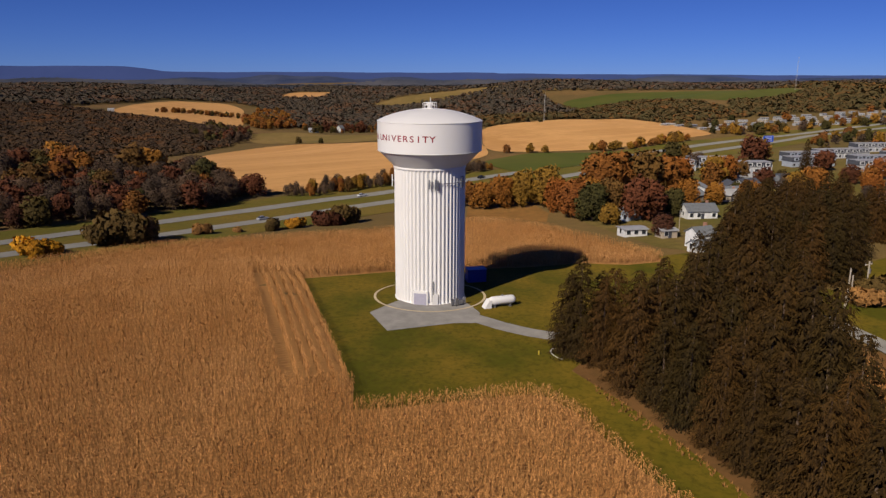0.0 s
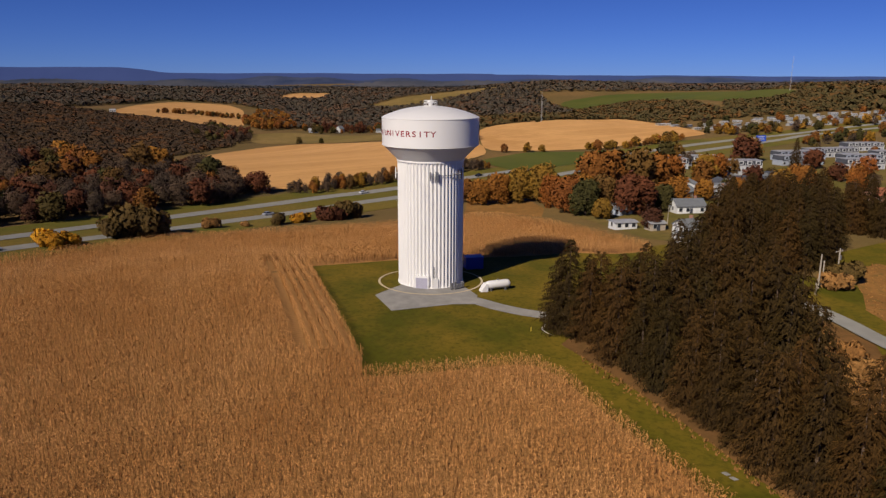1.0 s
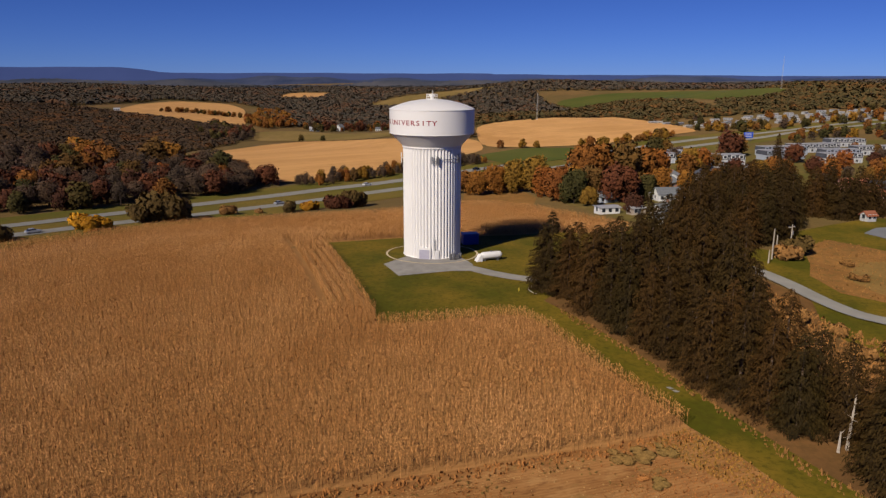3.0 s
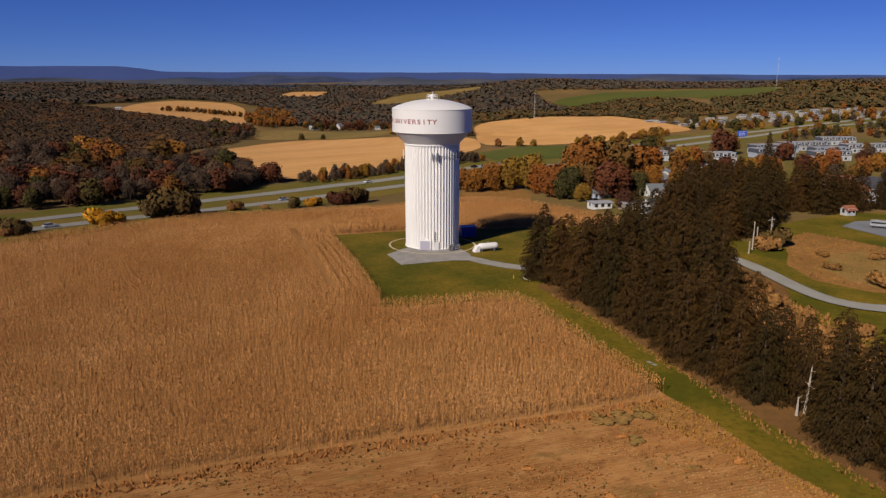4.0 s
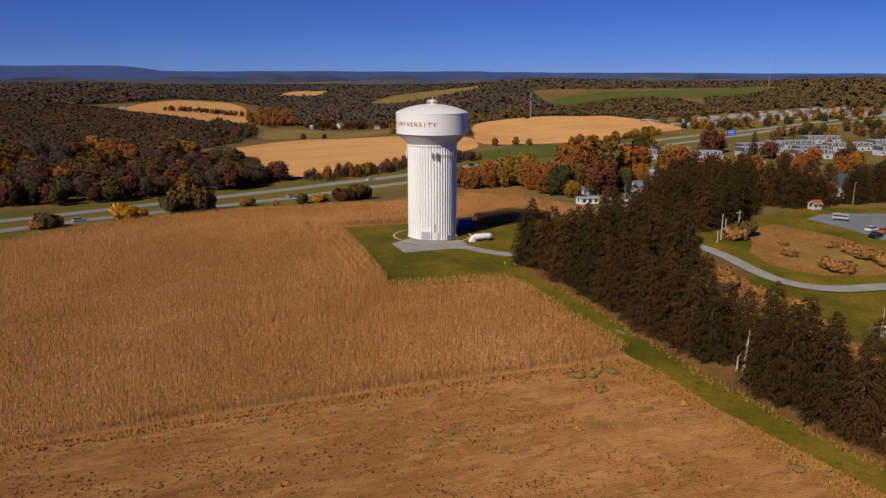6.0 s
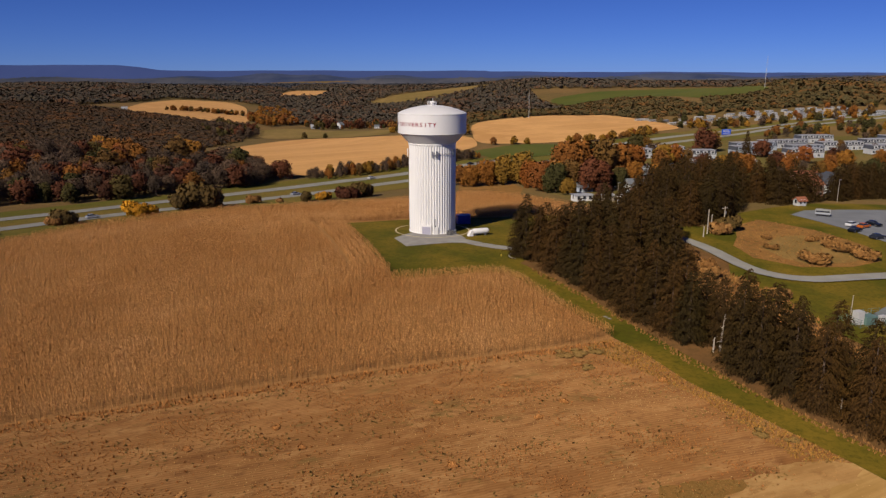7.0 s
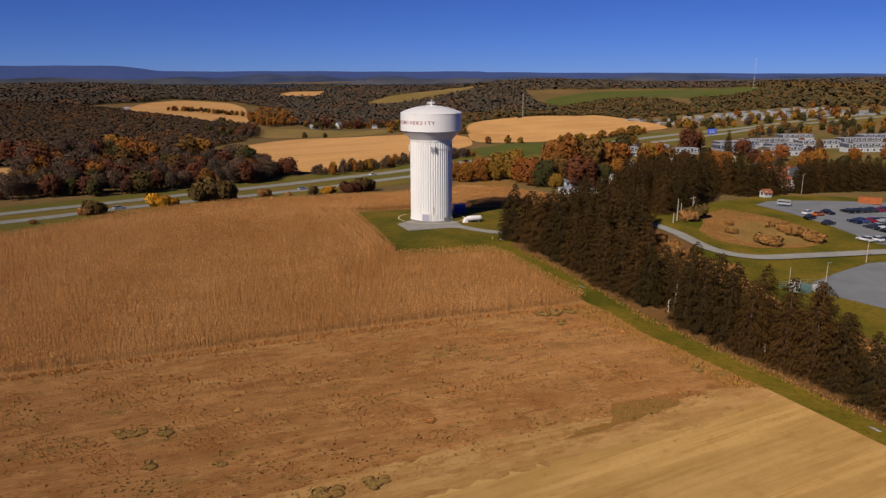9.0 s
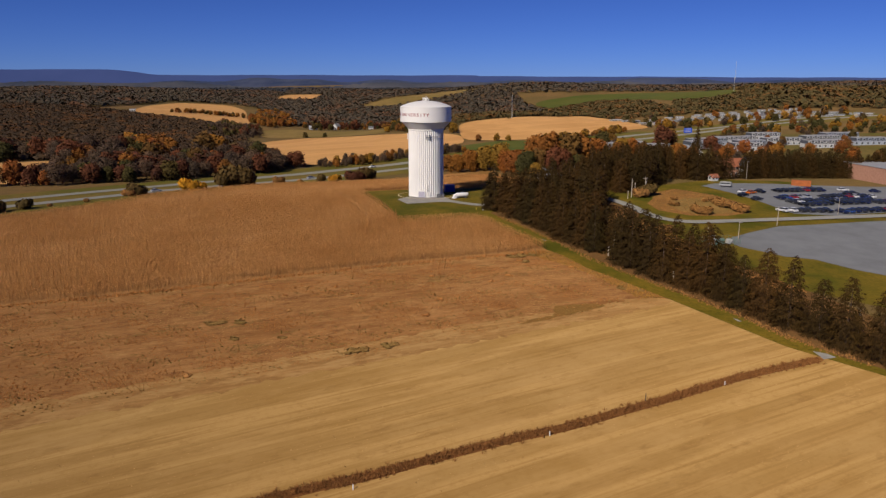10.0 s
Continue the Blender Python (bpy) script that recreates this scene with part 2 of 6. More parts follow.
def corn_leaves():
    """Dry corn: browner and paler drifts over the field, each leaf with a shade of its own."""
    m = Mat("dry corn leaves", 0.85, 0, 0.1)
    drift = m.mix(m.noise(0.028, 4), m.noise(0.16, 3), 0.35)
    hue = m.ramp(drift, (0.36, warm((0.4, 0.212, 0.075))), (0.5, warm((0.47, 0.272, 0.107))), (0.64, warm((0.54, 0.335, 0.15))))
    isl = m.ramp(m.pos.outputs["Random Per Island"], (0, (0.5, 0.48, 0.46)), (1, (1.5, 1.5, 1.5)))
    return m.done(m.mix(hue, isl, 1.0, "MULTIPLY"))


M_CORN = corn_leaves()
M_WEED = foliage("dry weeds", (0.3, 0.165, 0.06), (0.24, 0.14, 0.05), (0.34, 0.2, 0.075), island=0.35)
M_GREENWEED = foliage("green weeds", (0.225, 0.158, 0.0562), (0.247, 0.165, 0.06), island=0.3)
M_WEEDHEDGE = foliage("dead brown weeds", (0.2, 0.09, 0.035), (0.24, 0.12, 0.045), island=0.4, spread=0.3)
M_TOWNGRASS = earth("town grass", (0.09, 0.09, 0.022), (0.14, 0.11, 0.04), (0.06, 0.055, 0.02), 0.03, 0.4, 0.4, 0.15)
M_PATH = plain("trodden pale earth", (0.42, 0.34, 0.22), 0.95, 0, 0.15, 1.0, 0.1)

# ---- helpers for meshes ----
def link(name, verts, faces, mat, parent=None, label="", smooth=False):
    me = bpy.data.meshes.new(name)
    me.from_pydata([tuple(v) for v in verts], [], [tuple(f) for f in faces])
    if smooth:
        me.shade_smooth()
    me.materials.append(mat)
    ob = new(name, me)
    if parent:
        ob.parent = parent
    return tagged(ob, label)


def part(name, bm, mat, parent, label="", smooth=False):
    me = bpy.data.meshes.new(name)
    bm.to_mesh(me)
    bm.free()
    if smooth:
        me.shade_smooth()
    me.materials.append(mat)
    ob = new(name, me)
    if parent:
        ob.parent = parent
    return tagged(ob, label)


def empty(name, m, label, category, group="", kind=""):
    ob = new(name)
    ob.empty_display_size = 0.3
    ob.matrix_world = m
    return tagged(ob, label, category, group, kind)


def box(bm, x, y, z, sx, sy, sz, turn=0.0):
    """A box with its bottom middle at x, y, z."""
    m = Matrix.Translation((x, y, z + sz / 2)) @ Matrix.Rotation(radians(turn), 4, "Z") @ Matrix.Diagonal((sx, sy, sz, 1))
    return bmesh.ops.create_cube(bm, size=1, matrix=m)["verts"]


def tube(bm, a, b, ra, rb=None, n=8):
    """A tapered round bar from a to b."""
    a, b = Vector(a), Vector(b)
    d = b - a
    m = Matrix.Translation((a + b) / 2) @ d.to_track_quat("Z", "Y").to_matrix().to_4x4()
    return bmesh.ops.create_cone(bm, cap_ends=True, segments=n, radius1=ra, radius2=ra if rb is None else rb, depth=d.length, matrix=m)["verts"]


def lathe(profile, n=64, wobble=None):
    """Verts and faces of a turned shape: radius and height pairs from the bottom up."""
    verts, faces = [], []
    for r, z in profile:
        for i in range(n):
            a = math.tau * i / n
            k = wobble(a, z) if wobble else 0
            verts.append(((r + k) * math.cos(a), (r + k) * math.sin(a), z))
    for j in range(len(profile) - 1):
        for i in range(n):
            k = (i + 1) % n
            faces.append((j * n + i, j * n + k, (j + 1) * n + k, (j + 1) * n + i))
    return verts, faces


def inside(x, y, poly):
    hit = False
    for (ax, ay), (bx, by) in zip(poly, poly[1:] + poly[:1]):
        if (ay > y) != (by > y) and x < (bx - ax) * (y - ay) / (by - ay) + ax:
            hit = not hit
    return hit


def inside_many(x, y, poly):
    hit = np.zeros(len(x), bool)
    for (ax, ay), (bx, by) in zip(poly, poly[1:] + poly[:1]):
        if ay != by:
            hit ^= ((ay > y) != (by > y)) & (x < (bx - ax) * (y - ay) / (by - ay) + ax)
    return hit


# ---- the lie of the land: a low hill, a valley behind it, hills beyond ----
HILLS = [
    (0, 0, 42, 0.9),
    (-36, 150, 110, -8.5),
    (-100, 70, 90, -0.3),
    (-120, 260, 160, 4.3),
    (-140, 790, 330, -14.6),
    (-60, 1150, 380, -36.0),
    (-430, 880, 260, 8.3),
    (-300, 480, 230, -15.5),
    (-750, 700, 450, 6.2),
    (85, 550, 140, 15.9),
    (60, 760, 150, 14.4),
    (240, 500, 190, -5.0),
    (100, 200, 150, 0.7),
    (480, 880, 260, 28.9),
    (600, 400, 350, 4.3),
    (200, 1500, 420, 23.5),
    (900, 1500, 520, 23.5),
    (-1000, 1500, 600, 14.4),
    (-450, 1750, 420, 0.2),
    (1500, 900, 600, 29.1),
    (150, 20, 90, 0.9),
    (300, 2200, 600, 2.6),
    (130, 30, 65, 3.0),
    (72, -20, 28, 0.6),
    (24, -102, 42, 0.9),
    (-32, 0, 38, 0.9),
    (200, 1460, 190, 15),
    (950, 1150, 300, 13),
    (-820, 1500, 260, 9),
    (-330, 1950, 170, 7),
]


def land(x, y):
    x, y = np.asarray(x, float), np.asarray(y, float)
    z = 9 * np.exp(-(x * x + y * y) / 170.0 ** 2) - 9
    for hx, hy, s, k in HILLS:
        z = z + k * np.exp(-((x - hx) ** 2 + (y - hy) ** 2) / s ** 2)
    far = np.clip((y - 1500) / 1500, 0, 1)
    z = z + far * far * 20 * (0.55 + 0.3 * np.sin(x / 420 + 1) + 0.22 * np.sin(y / 260 + x / 700) + 0.12 * np.sin(x / 137.0))
    return z


def ground_z(x, y):
    return float(land(x, y))


def on_land(x, y, turn=0.0, up=0.0):
    return pose(x, y, ground_z(x, y) + up, 0, 0, turn)


def build_ground():
    n = 260
    u = np.linspace(-1, 1, n)
    s = 75 * np.sinh(u * 4.9)
    xs, ys = s, s + 60
    X, Y = np.meshgrid(xs, ys)
    Z = land(X, Y)
    verts = np.stack([X, Y, Z], -1).reshape(-1, 3)
    faces = [(j * n + i, j * n + i + 1, (j + 1) * n + i + 1, (j + 1) * n + i) for j in range(n - 1) for i in range(n - 1)]
    ob = link("ground", verts, faces, M_LAND, smooth=True)
    return tagged(ob, "rough brown and green autumn farmland rolling to wooded hills", "ground", kind="structure")


def patch(name, poly, mat, label, category, cell=8.0, up=0.05, kind="structure"):
    """A sheet of ground cover laid over the land, with an edge of its own."""
    bm = bmesh.new()
    f = bm.faces.new([bm.verts.new((x, y, 0)) for x, y in poly])
    f.normal_update()
    if f.normal.z < 0:
        f.normal_flip()
    bmesh.ops.triangulate(bm, faces=bm.faces[:])
    for k in (0, 1):
        lo, hi = min(p[k] for p in poly), max(p[k] for p in poly)
        c = max(cell, (hi - lo) / 60)
        for i in range(1, int((hi - lo) / c) + 1):
            co, no = [0, 0, 0], [0, 0, 0]
            co[k], no[k] = lo + i * c, 1
            bmesh.ops.bisect_plane(bm, geom=bm.verts[:] + bm.edges[:] + bm.faces[:], plane_co=co, plane_no=no)
    for v in bm.verts:
        v.co.z = ground_z(v.co.x, v.co.y) + up
    bm.normal_update()
    bmesh.ops.dissolve_degenerate(bm, dist=0.01, edges=bm.edges[:])
    bm.normal_update()
    for f in bm.faces:
        if f.normal.z < 0:
            f.normal_flip()
    ob = part(name, bm, mat, None, smooth=len(poly) < 60)
    return tagged(ob, label, category, kind=kind)


def spline(pts, step=6.0):
    out = []
    p = [pts[0]] + list(pts) + [pts[-1]]
    for i in range(1, len(p) - 2):
        a, b, c, d = (np.array(q, float) for q in p[i - 1:i + 3])
        n = max(2, int(np.linalg.norm(c - b) / step))
        for k in range(n):
            t = k / n
            out.append(0.5 * (2 * b + (c - a) * t + (2 * a - 5 * b + 4 * c - d) * t * t + (3 * b - a - 3 * c + d) * t ** 3))
    out.append(np.array(pts[-1], float))
    return out


def ribbon(name, pts, width, mat, label, category, up=0.08, step=6.0, parent=None, side=0.0, kind="structure"):
    """A strip that follows a line over the land."""
    line = spline(pts, step)
    verts, faces = [], []
    for i, p in enumerate(line):
        d = line[min(i + 1, len(line) - 1)] - line[max(i - 1, 0)]
        nrm = np.array((-d[1], d[0])) / max(1e-6, np.linalg.norm(d))
        for k in (-1, 0, 1):
            q = p + nrm * (side + k * width / 2)
            verts.append((q[0], q[1], ground_z(*q) + up))
        if i:
            b = 3 * i
            faces += [(b - 3, b, b + 1, b - 2), (b - 2, b + 1, b + 2, b - 1)]
    faces = [f[::-1] for f in faces]
    ob = link(name, verts, faces, mat, parent, smooth=True)
    return ob if parent else tagged(ob, label, category, kind=kind)


build_ground()


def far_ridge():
    """The mountains on the horizon, painted haze blue: a long flat-topped ridge and a lower one beyond."""
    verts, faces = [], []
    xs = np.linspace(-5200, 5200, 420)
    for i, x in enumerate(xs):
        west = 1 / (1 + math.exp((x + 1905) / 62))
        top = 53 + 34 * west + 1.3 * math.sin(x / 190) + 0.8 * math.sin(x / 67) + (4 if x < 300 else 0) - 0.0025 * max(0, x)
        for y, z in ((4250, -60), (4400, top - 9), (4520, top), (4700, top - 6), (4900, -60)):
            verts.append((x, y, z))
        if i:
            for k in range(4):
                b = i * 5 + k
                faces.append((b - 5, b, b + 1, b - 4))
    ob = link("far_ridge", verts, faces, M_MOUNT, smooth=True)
    return tagged(ob, "long flat-topped mountain ridge painted haze blue on the horizon", "mountain", kind="structure")


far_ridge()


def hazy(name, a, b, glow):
    """Far woods with the glow of blue air painted into base and emission colour."""
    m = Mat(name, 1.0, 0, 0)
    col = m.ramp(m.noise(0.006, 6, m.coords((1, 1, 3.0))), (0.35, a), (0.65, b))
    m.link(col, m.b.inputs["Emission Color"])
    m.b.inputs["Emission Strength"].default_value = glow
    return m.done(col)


def far_hills(y, base, bumps, mat, label, seed, rough):
    """One long wooded swell before the mountains, with a line of treetops."""
    r = np.random.default_rng(seed)
    xs = np.linspace(-3600, 3600, 900)
    top = base + sum(k * np.exp(-((xs - x) / s) ** 2) for x, s, k in bumps)
    top = top + 1.6 * np.sin(xs / 140 + seed) + 0.9 * np.sin(xs / 53) + r.normal(size=len(xs)) * rough
    verts, faces = [], []
    for i, (x, z) in enumerate(zip(xs, top)):
        for dy, zz in ((-420, -60), (-160, z * 0.55 - 14), (-40, z - 4), (0, z), (300, -60)):
            verts.append((x, y + dy, zz))
        if i:
            for k in range(4):
                b = i * 5 + k
                faces.append((b - 5, b, b + 1, b - 4))
    return tagged(link("far_hills", verts, faces, mat, smooth=True), label, "hills", kind="structure")


far_hills(3700, 16, [(-900, 170, 24), (-640, 120, 18), (-1900, 500, -4), (-1350, 140, 12), (-250, 150, 14), (1100, 160, 20), (1350, 220, 24), (1950, 200, 20), (500, 220, 14), (2600, 400, 18)], hazy("hazy blue woods", (0.02, 0.028, 0.055), (0.042, 0.048, 0.075), 0.62), "low wooded hills under the mountain, painted haze blue", 3, 0.8)
far_hills(2750, 11, [(-1500, 240, 16), (-1050, 160, 14), (-620, 200, -8), (-200, 140, 12), (150, 200, 14), (700, 220, 18), (1200, 200, 14), (1700, 300, 24), (-2400, 500, 14)], hazy("hazy grey woods", (0.028, 0.034, 0.05), (0.062, 0.06, 0.066), 0.42), "wooded far hills painted haze grey-blue", 8, 1.3)
CORN = [(-106, -122), (-90, -117), (-62, -109.5), (-48, -105), (-20, -96.5), (5, -90), (21, -85.5), (32.6, -80.8), (28.9, -70.5), (23.9, -58.3), (19.2, -46), (16, -42), (12.2, -42), (4, -44), (-3.8, -45.8), (-8.6, -46.2), (-9.3, -39.5), (-13.6, -27.5), (-19.6, -8.5), (-26.6, 15), (-17.4, 17.5), (-9.4, 20.7), (20, 26), (34, 31), (44, 29), (53, 32), (53.5, 38), (46, 56), (40, 72), (33, 94), (23.6, 109), (12.5, 118), (-16.5, 96), (-40, 88), (-61, 76), (-81, 65), (-96, 47), (-110, 31), (-119.5, 12), (-129, -2), (-150, -18), (-190, -50)]
LAWN = [(-26.6, 15), (-19.6, -8.5), (-13.6, -27.5), (-9.3, -39.5), (-8.6, -46.2), (-3.8, -45.8), (4, -44), (12.2, -42), (16, -42), (19.2, -46), (23.9, -58.3), (28.9, -70.5), (32.6, -80.8), (36.2, -87.5), (40, -97.5), (45.3, -105.8), (53.4, -118.4), (60.6, -131), (67.4, -143), (77.7, -154), (92, -172), (98, -168), (86, -158), (76, -148), (69.5, -137.5), (64.3, -126), (56.8, -113), (49.3, -101), (46, -94), (41.9, -84.8), (36.9, -71.8), (31.7, -57), (27, -45.5), (21, -34), (25, -28), (40, 0), (60, 20), (62, 42), (53.5, 38), (53, 32), (44, 29), (34, 31), (20, 26), (-9.4, 20.7), (-17.4, 17.5)]
STUBBLE = [(-106, -122), (-90, -117), (-62, -109.5), (-48, -105), (-20, -96.5), (5, -90), (21, -85.5), (32.6, -80.8), (36.2, -87.5), (40, -97.5), (45.3, -105.8), (53.4, -118.4), (50, -126), (31, -133), (6, -145), (-25, -158), (-46, -168), (-63, -177), (-110, -201)]
PALE = [(-110, -192), (-62, -168.5), (-48, -161.5), (-32, -155.5), (-18, -149.5), (-4.5, -143.5), (17, -134.3), (29, -129), (39.2, -124.4), (49, -118.6), (53.4, -118.4), (60.6, -131), (67.4, -143), (77.7, -154), (92, -172), (92, -240), (60, -320), (-220, -320), (-200, -240)]
patch("corn_ground", CORN, M_CORNFLOOR, "brown soil floor strewn with dry husks", "ground", 8, 0.03)
patch("lawn", LAWN, M_LAWN, "mown green lawn with sun-bleached spots", "lawn", 6, 0.05)
patch("stubble_field", STUBBLE, M_STUBBLE, "reddish brown cut bean stubble with weeds", "field", 6, 0.035)


def uneven(poly, upto, amount, step, seed):
    """The first stretch of a polygon's edge made ragged."""
    r = np.random.default_rng(seed)
    line = [np.array(p) + (r.normal(size=2) * amount if 0 < i else 0) for i, p in enumerate(spline(poly[:upto], step))]
    return [tuple(p) for p in line] + list(poly[upto:])


patch("pale_field", uneven(PALE, 9, 0.55, 1.0, 6), M_PALE, "pale straw-coloured mown field with swathes", "field", 8, 0.06)
SEAM = [(-110, -188), (-62, -164.5), (-32, -151.5), (-4.5, -139.5), (17, -131), (39, -122), (49, -118), (53, -121), (40, -128.5), (17, -139), (-4.5, -148.5), (-32, -160.5), (-62, -173.5), (-110, -197)]
M_SEAM = rows("worn field edge", (0.3, 0.195, 0.082), (0.26, 0.158, 0.06), (0.215, 0.126, 0.045), 20.0, 0.3, 0.06, 0.3, 0.9, 0.7, 0.3, ((0.4, (0.36, 0.25, 0.11), 0.48, 0.6, 0.7), (0.5, (0.2, 0.115, 0.042), 0.52, 0.62, 0.7)))
patch("field_edge", uneven(SEAM + SEAM[:1], len(SEAM) + 1, 0.5, 1.2, 16)[:-1], M_SEAM, "worn straw-strewn strip between stubble and mown field", "field", 8, 0.075)
M_DRYGRASS = earth("dry olive grass", (0.15, 0.125, 0.04), (0.22, 0.165, 0.065), (0.11, 0.09, 0.03), 0.012, 0.12, 0.3, 0.2)
FIELDS = {
    "valley_field": ([(-212, 486), (-150, 330), (-102, 208), (-75, 190), (-27, 246), (30, 330), (30, 420), (-45, 486), (-140, 607), (-179, 579)], M_SOY, "smooth tan harvested field across the highway"),
    "ridge_field": ([(30, 520), (92, 556), (140, 620), (199, 690), (236, 560), (236, 510), (181, 447), (116, 376), (67, 358), (29, 361)], M_SOY, "smooth tan harvested field on a low ridge"),
    "west_field": ([(-330, 215), (-277, 199), (-248, 214), (-206, 150), (-195, 87), (-213, 80), (-330, 100)], M_SOY, "tan stubble field beside the woods"),
    "hill_field": ([(-457, 865), (-517, 1088), (-514, 1243), (-419, 1276), (-364, 1193), (-308, 974), (-290, 922), (-252, 758), (-354, 813), (-445, 838)], M_SOY, "tan stubble field on a rounded hill"),
    "green_field": ([(204, 1230), (323, 1279), (487, 1258), (560, 1180), (484, 911), (469, 840), (400, 775), (352, 800), (327, 1125), (223, 1074)], M_GREENF, "bright green winter crop on a hill"),
    "far_field": ([(-379, 1512), (-379, 1712), (-281, 1718), (-272, 1495), (-345, 1431)], M_SOY, "far tan field among woods"),
    "meadow": ([(-204, 629), (-235, 746), (-191, 831), (-54, 640), (-46, 510), (-140, 612)], M_DRYGRASS, "dull green meadow beside the farm"),
    "slope_field": ([(-169, 1355), (-88, 1538), (117, 1569), (135, 1472), (1, 1400), (-100, 1337)], M_DRYGRASS, "olive sloping meadow among woods"),
    "back_meadow": ([(57, 352), (96, 352), (118, 367), (110, 320), (88, 292), (63, 266), (40, 250), (20, 300)], M_GREENF, "green meadow beside the highway"),
}


def rounded(poly):
    """A closed polygon with its corners eased."""
    n = len(poly)
    out = []
    for i in range(n):
        p, q, r = (np.array(poly[(i + k) % n], float) for k in (-1, 0, 1))
        a, b = q + (p - q) * 0.3, q + (r - q) * 0.3
        for t in (0, 0.33, 0.67, 1):
            out.append(tuple((1 - t) ** 2 * a + 2 * t * (1 - t) * q + t * t * b))
    return out


for key, (poly, mat, label) in FIELDS.items():
    patch(key, rounded(poly), mat, label, "field", 22, 0.35)
patch("town_ground", [(48, 100), (57, 50), (66, 42), (80, 60), (95, 92), (130, 80), (190, 110), (330, 130), (420, 250), (420, 400), (330, 425), (250, 405), (180, 345), (120, 280), (80, 225), (60, 200), (50, 150)], M_TOWNGRASS, "green and brown town lawns under trees", "ground", 10, 0.06)
patch("fallow_strip", [(10, 128), (12, 172), (30, 178), (38, 152), (40, 130), (36, 106), (25, 121)], M_SHRUBLAND, "reddish brown fallow strip behind the corn", "field", 6, 0.08)

# ---- roads ----
HWY_LOW = [(-240, -48), (-195, -14), (-163, 10), (-141, 25), (-126, 40), (-112, 56), (-87, 87), (-72, 113), (-48, 148), (-21, 176), (63, 236), (131, 317), (213, 404), (290, 478), (326, 506), (420, 540), (520, 565)]
HWY_UP = [(-250, -30), (-205, 0), (-173, 27), (-142, 54), (-132, 64), (-122, 77), (-99, 113), (-81, 142), (-53, 177), (-23, 201), (64, 273), (118, 335), (200, 424), (262, 482), (338, 530), (420, 562), (520, 588)]
MEDIAN = [((a[0] + b[0]) / 2, (a[1] + b[1]) / 2) for a, b in zip(HWY_LOW, HWY_UP)]
ribbon("highway_verge", MEDIAN, 62, M_VERGE, "mown grass verge and median of the highway", "verge", 0.12, 8)
road_label = "pale concrete carriageway of a divided highway"
ribbon("road", HWY_LOW, 8.0, M_ROAD, road_label, "road", 0.3, 6)
ribbon("road", HWY_UP, 8.0, M_ROAD, road_label, "road", 0.3, 6)
LANE = [(56, 14), (62, 0), (66, -9), (68.3, -15), (70.5, -23), (72, -31), (74.2, -38), (78, -42.4), (85, -44.3), (96, -42), (109, -38.9), (120, -36), (142, -30), (159, -24.5), (200, -10)]
ribbon("lane", LANE, 3.9, M_ROAD, "grey service lane curving past the pines", "road", 0.34, 2)
DRIVE = [(2, -11.5), (7.5, -12.7), (12, -16.6), (19, -20.5), (27, -21), (40, -14), (54, -7), (64, -4.5)]
ribbon("driveway", DRIVE, 3.6, M_DRIVE, "grey gravel driveway leading to the water tower", "driveway", 0.12, 2)
patch("apron", [(-10.2, -10.8), (-6.4, -19.8), (-1, -17.9), (4.5, -15.9), (8, -15.7), (9, -10.5), (7.5, -6.5), (6, -3), (0, 0), (-5.5, -3.5), (-7.5, -6.5)], M_DRIVE, "grey gravel apron before the tower door", "pavement", 3, 0.14)
ring = [(10.3 * math.cos(a), 10.3 * math.sin(a)) for a in np.linspace(0, math.tau, 37)]
ribbon("footpath", ring, 0.45, M_PATH, "worn pale ring path round the tower base", "footpath", 0.17, 1.5)
patch("roadside_lawn", [(60, 30), (64, 4), (67, -12), (71, -32), (66, -47), (76, -80), (88, -110), (108, -128), (170, -120), (230, -20), (210, 0), (170, 60), (130, 50), (92, 24), (80, 4)], M_LAWN, "mown grass around the service lane", "lawn", 6, 0.045)
patch("rough_patch", [(82.6, -7.7), (88.3, 8), (98.7, 16), (109, 1.2), (114.3, -15), (110, -28), (100, -33.5), (87, -35), (78.5, -28), (78, -17)], M_SHRUBLAND, "rough rusty grass inside the bend of the lane", "field", 4, 0.07)
patch("bare_patch", [(94.5, -6), (102, -4.5), (105, -14), (108.9, -26), (99.7, -30.5), (90, -32.5), (86, -28), (84.5, -18)], M_TAN, "bare patch of pale tan grass", "field", 4, 0.1)
patch("wood_floor", [(19, -25), (22, -37), (28, -53), (34, -68), (39, -86), (46, -100), (54, -114), (62, -127), (67.5, -139), (74, -150), (92, -168), (104, -165), (92, -120), (78, -82), (66, -50), (71, -34), (66, -14), (60, 4), (54, 26), (42, 8)], M_LITTER, "brown needle litter and rough grass under pines", "ground", 4, 0.03)
patch("gravel_yard", [(86.8, -64.8), (91, -61), (98.3, -55), (111, -46.2), (126.4, -41.6), (154, -32.2), (190, -24), (190, -110), (125, -104), (110, -92), (103.7, -83), (96.8, -81), (92, -76), (88, -72)], M_LOT, "wide grey gravel yard", "yard", 6, 0.1)
patch("car_park", [(112, 24), (120, 32), (158, 42), (250, 75), (250, -3), (164, -17.5), (140, -28), (125, -27.5), (121.5, -8), (118, 6)], M_LOT, "grey asphalt car park", "car park", 6, 0.11)

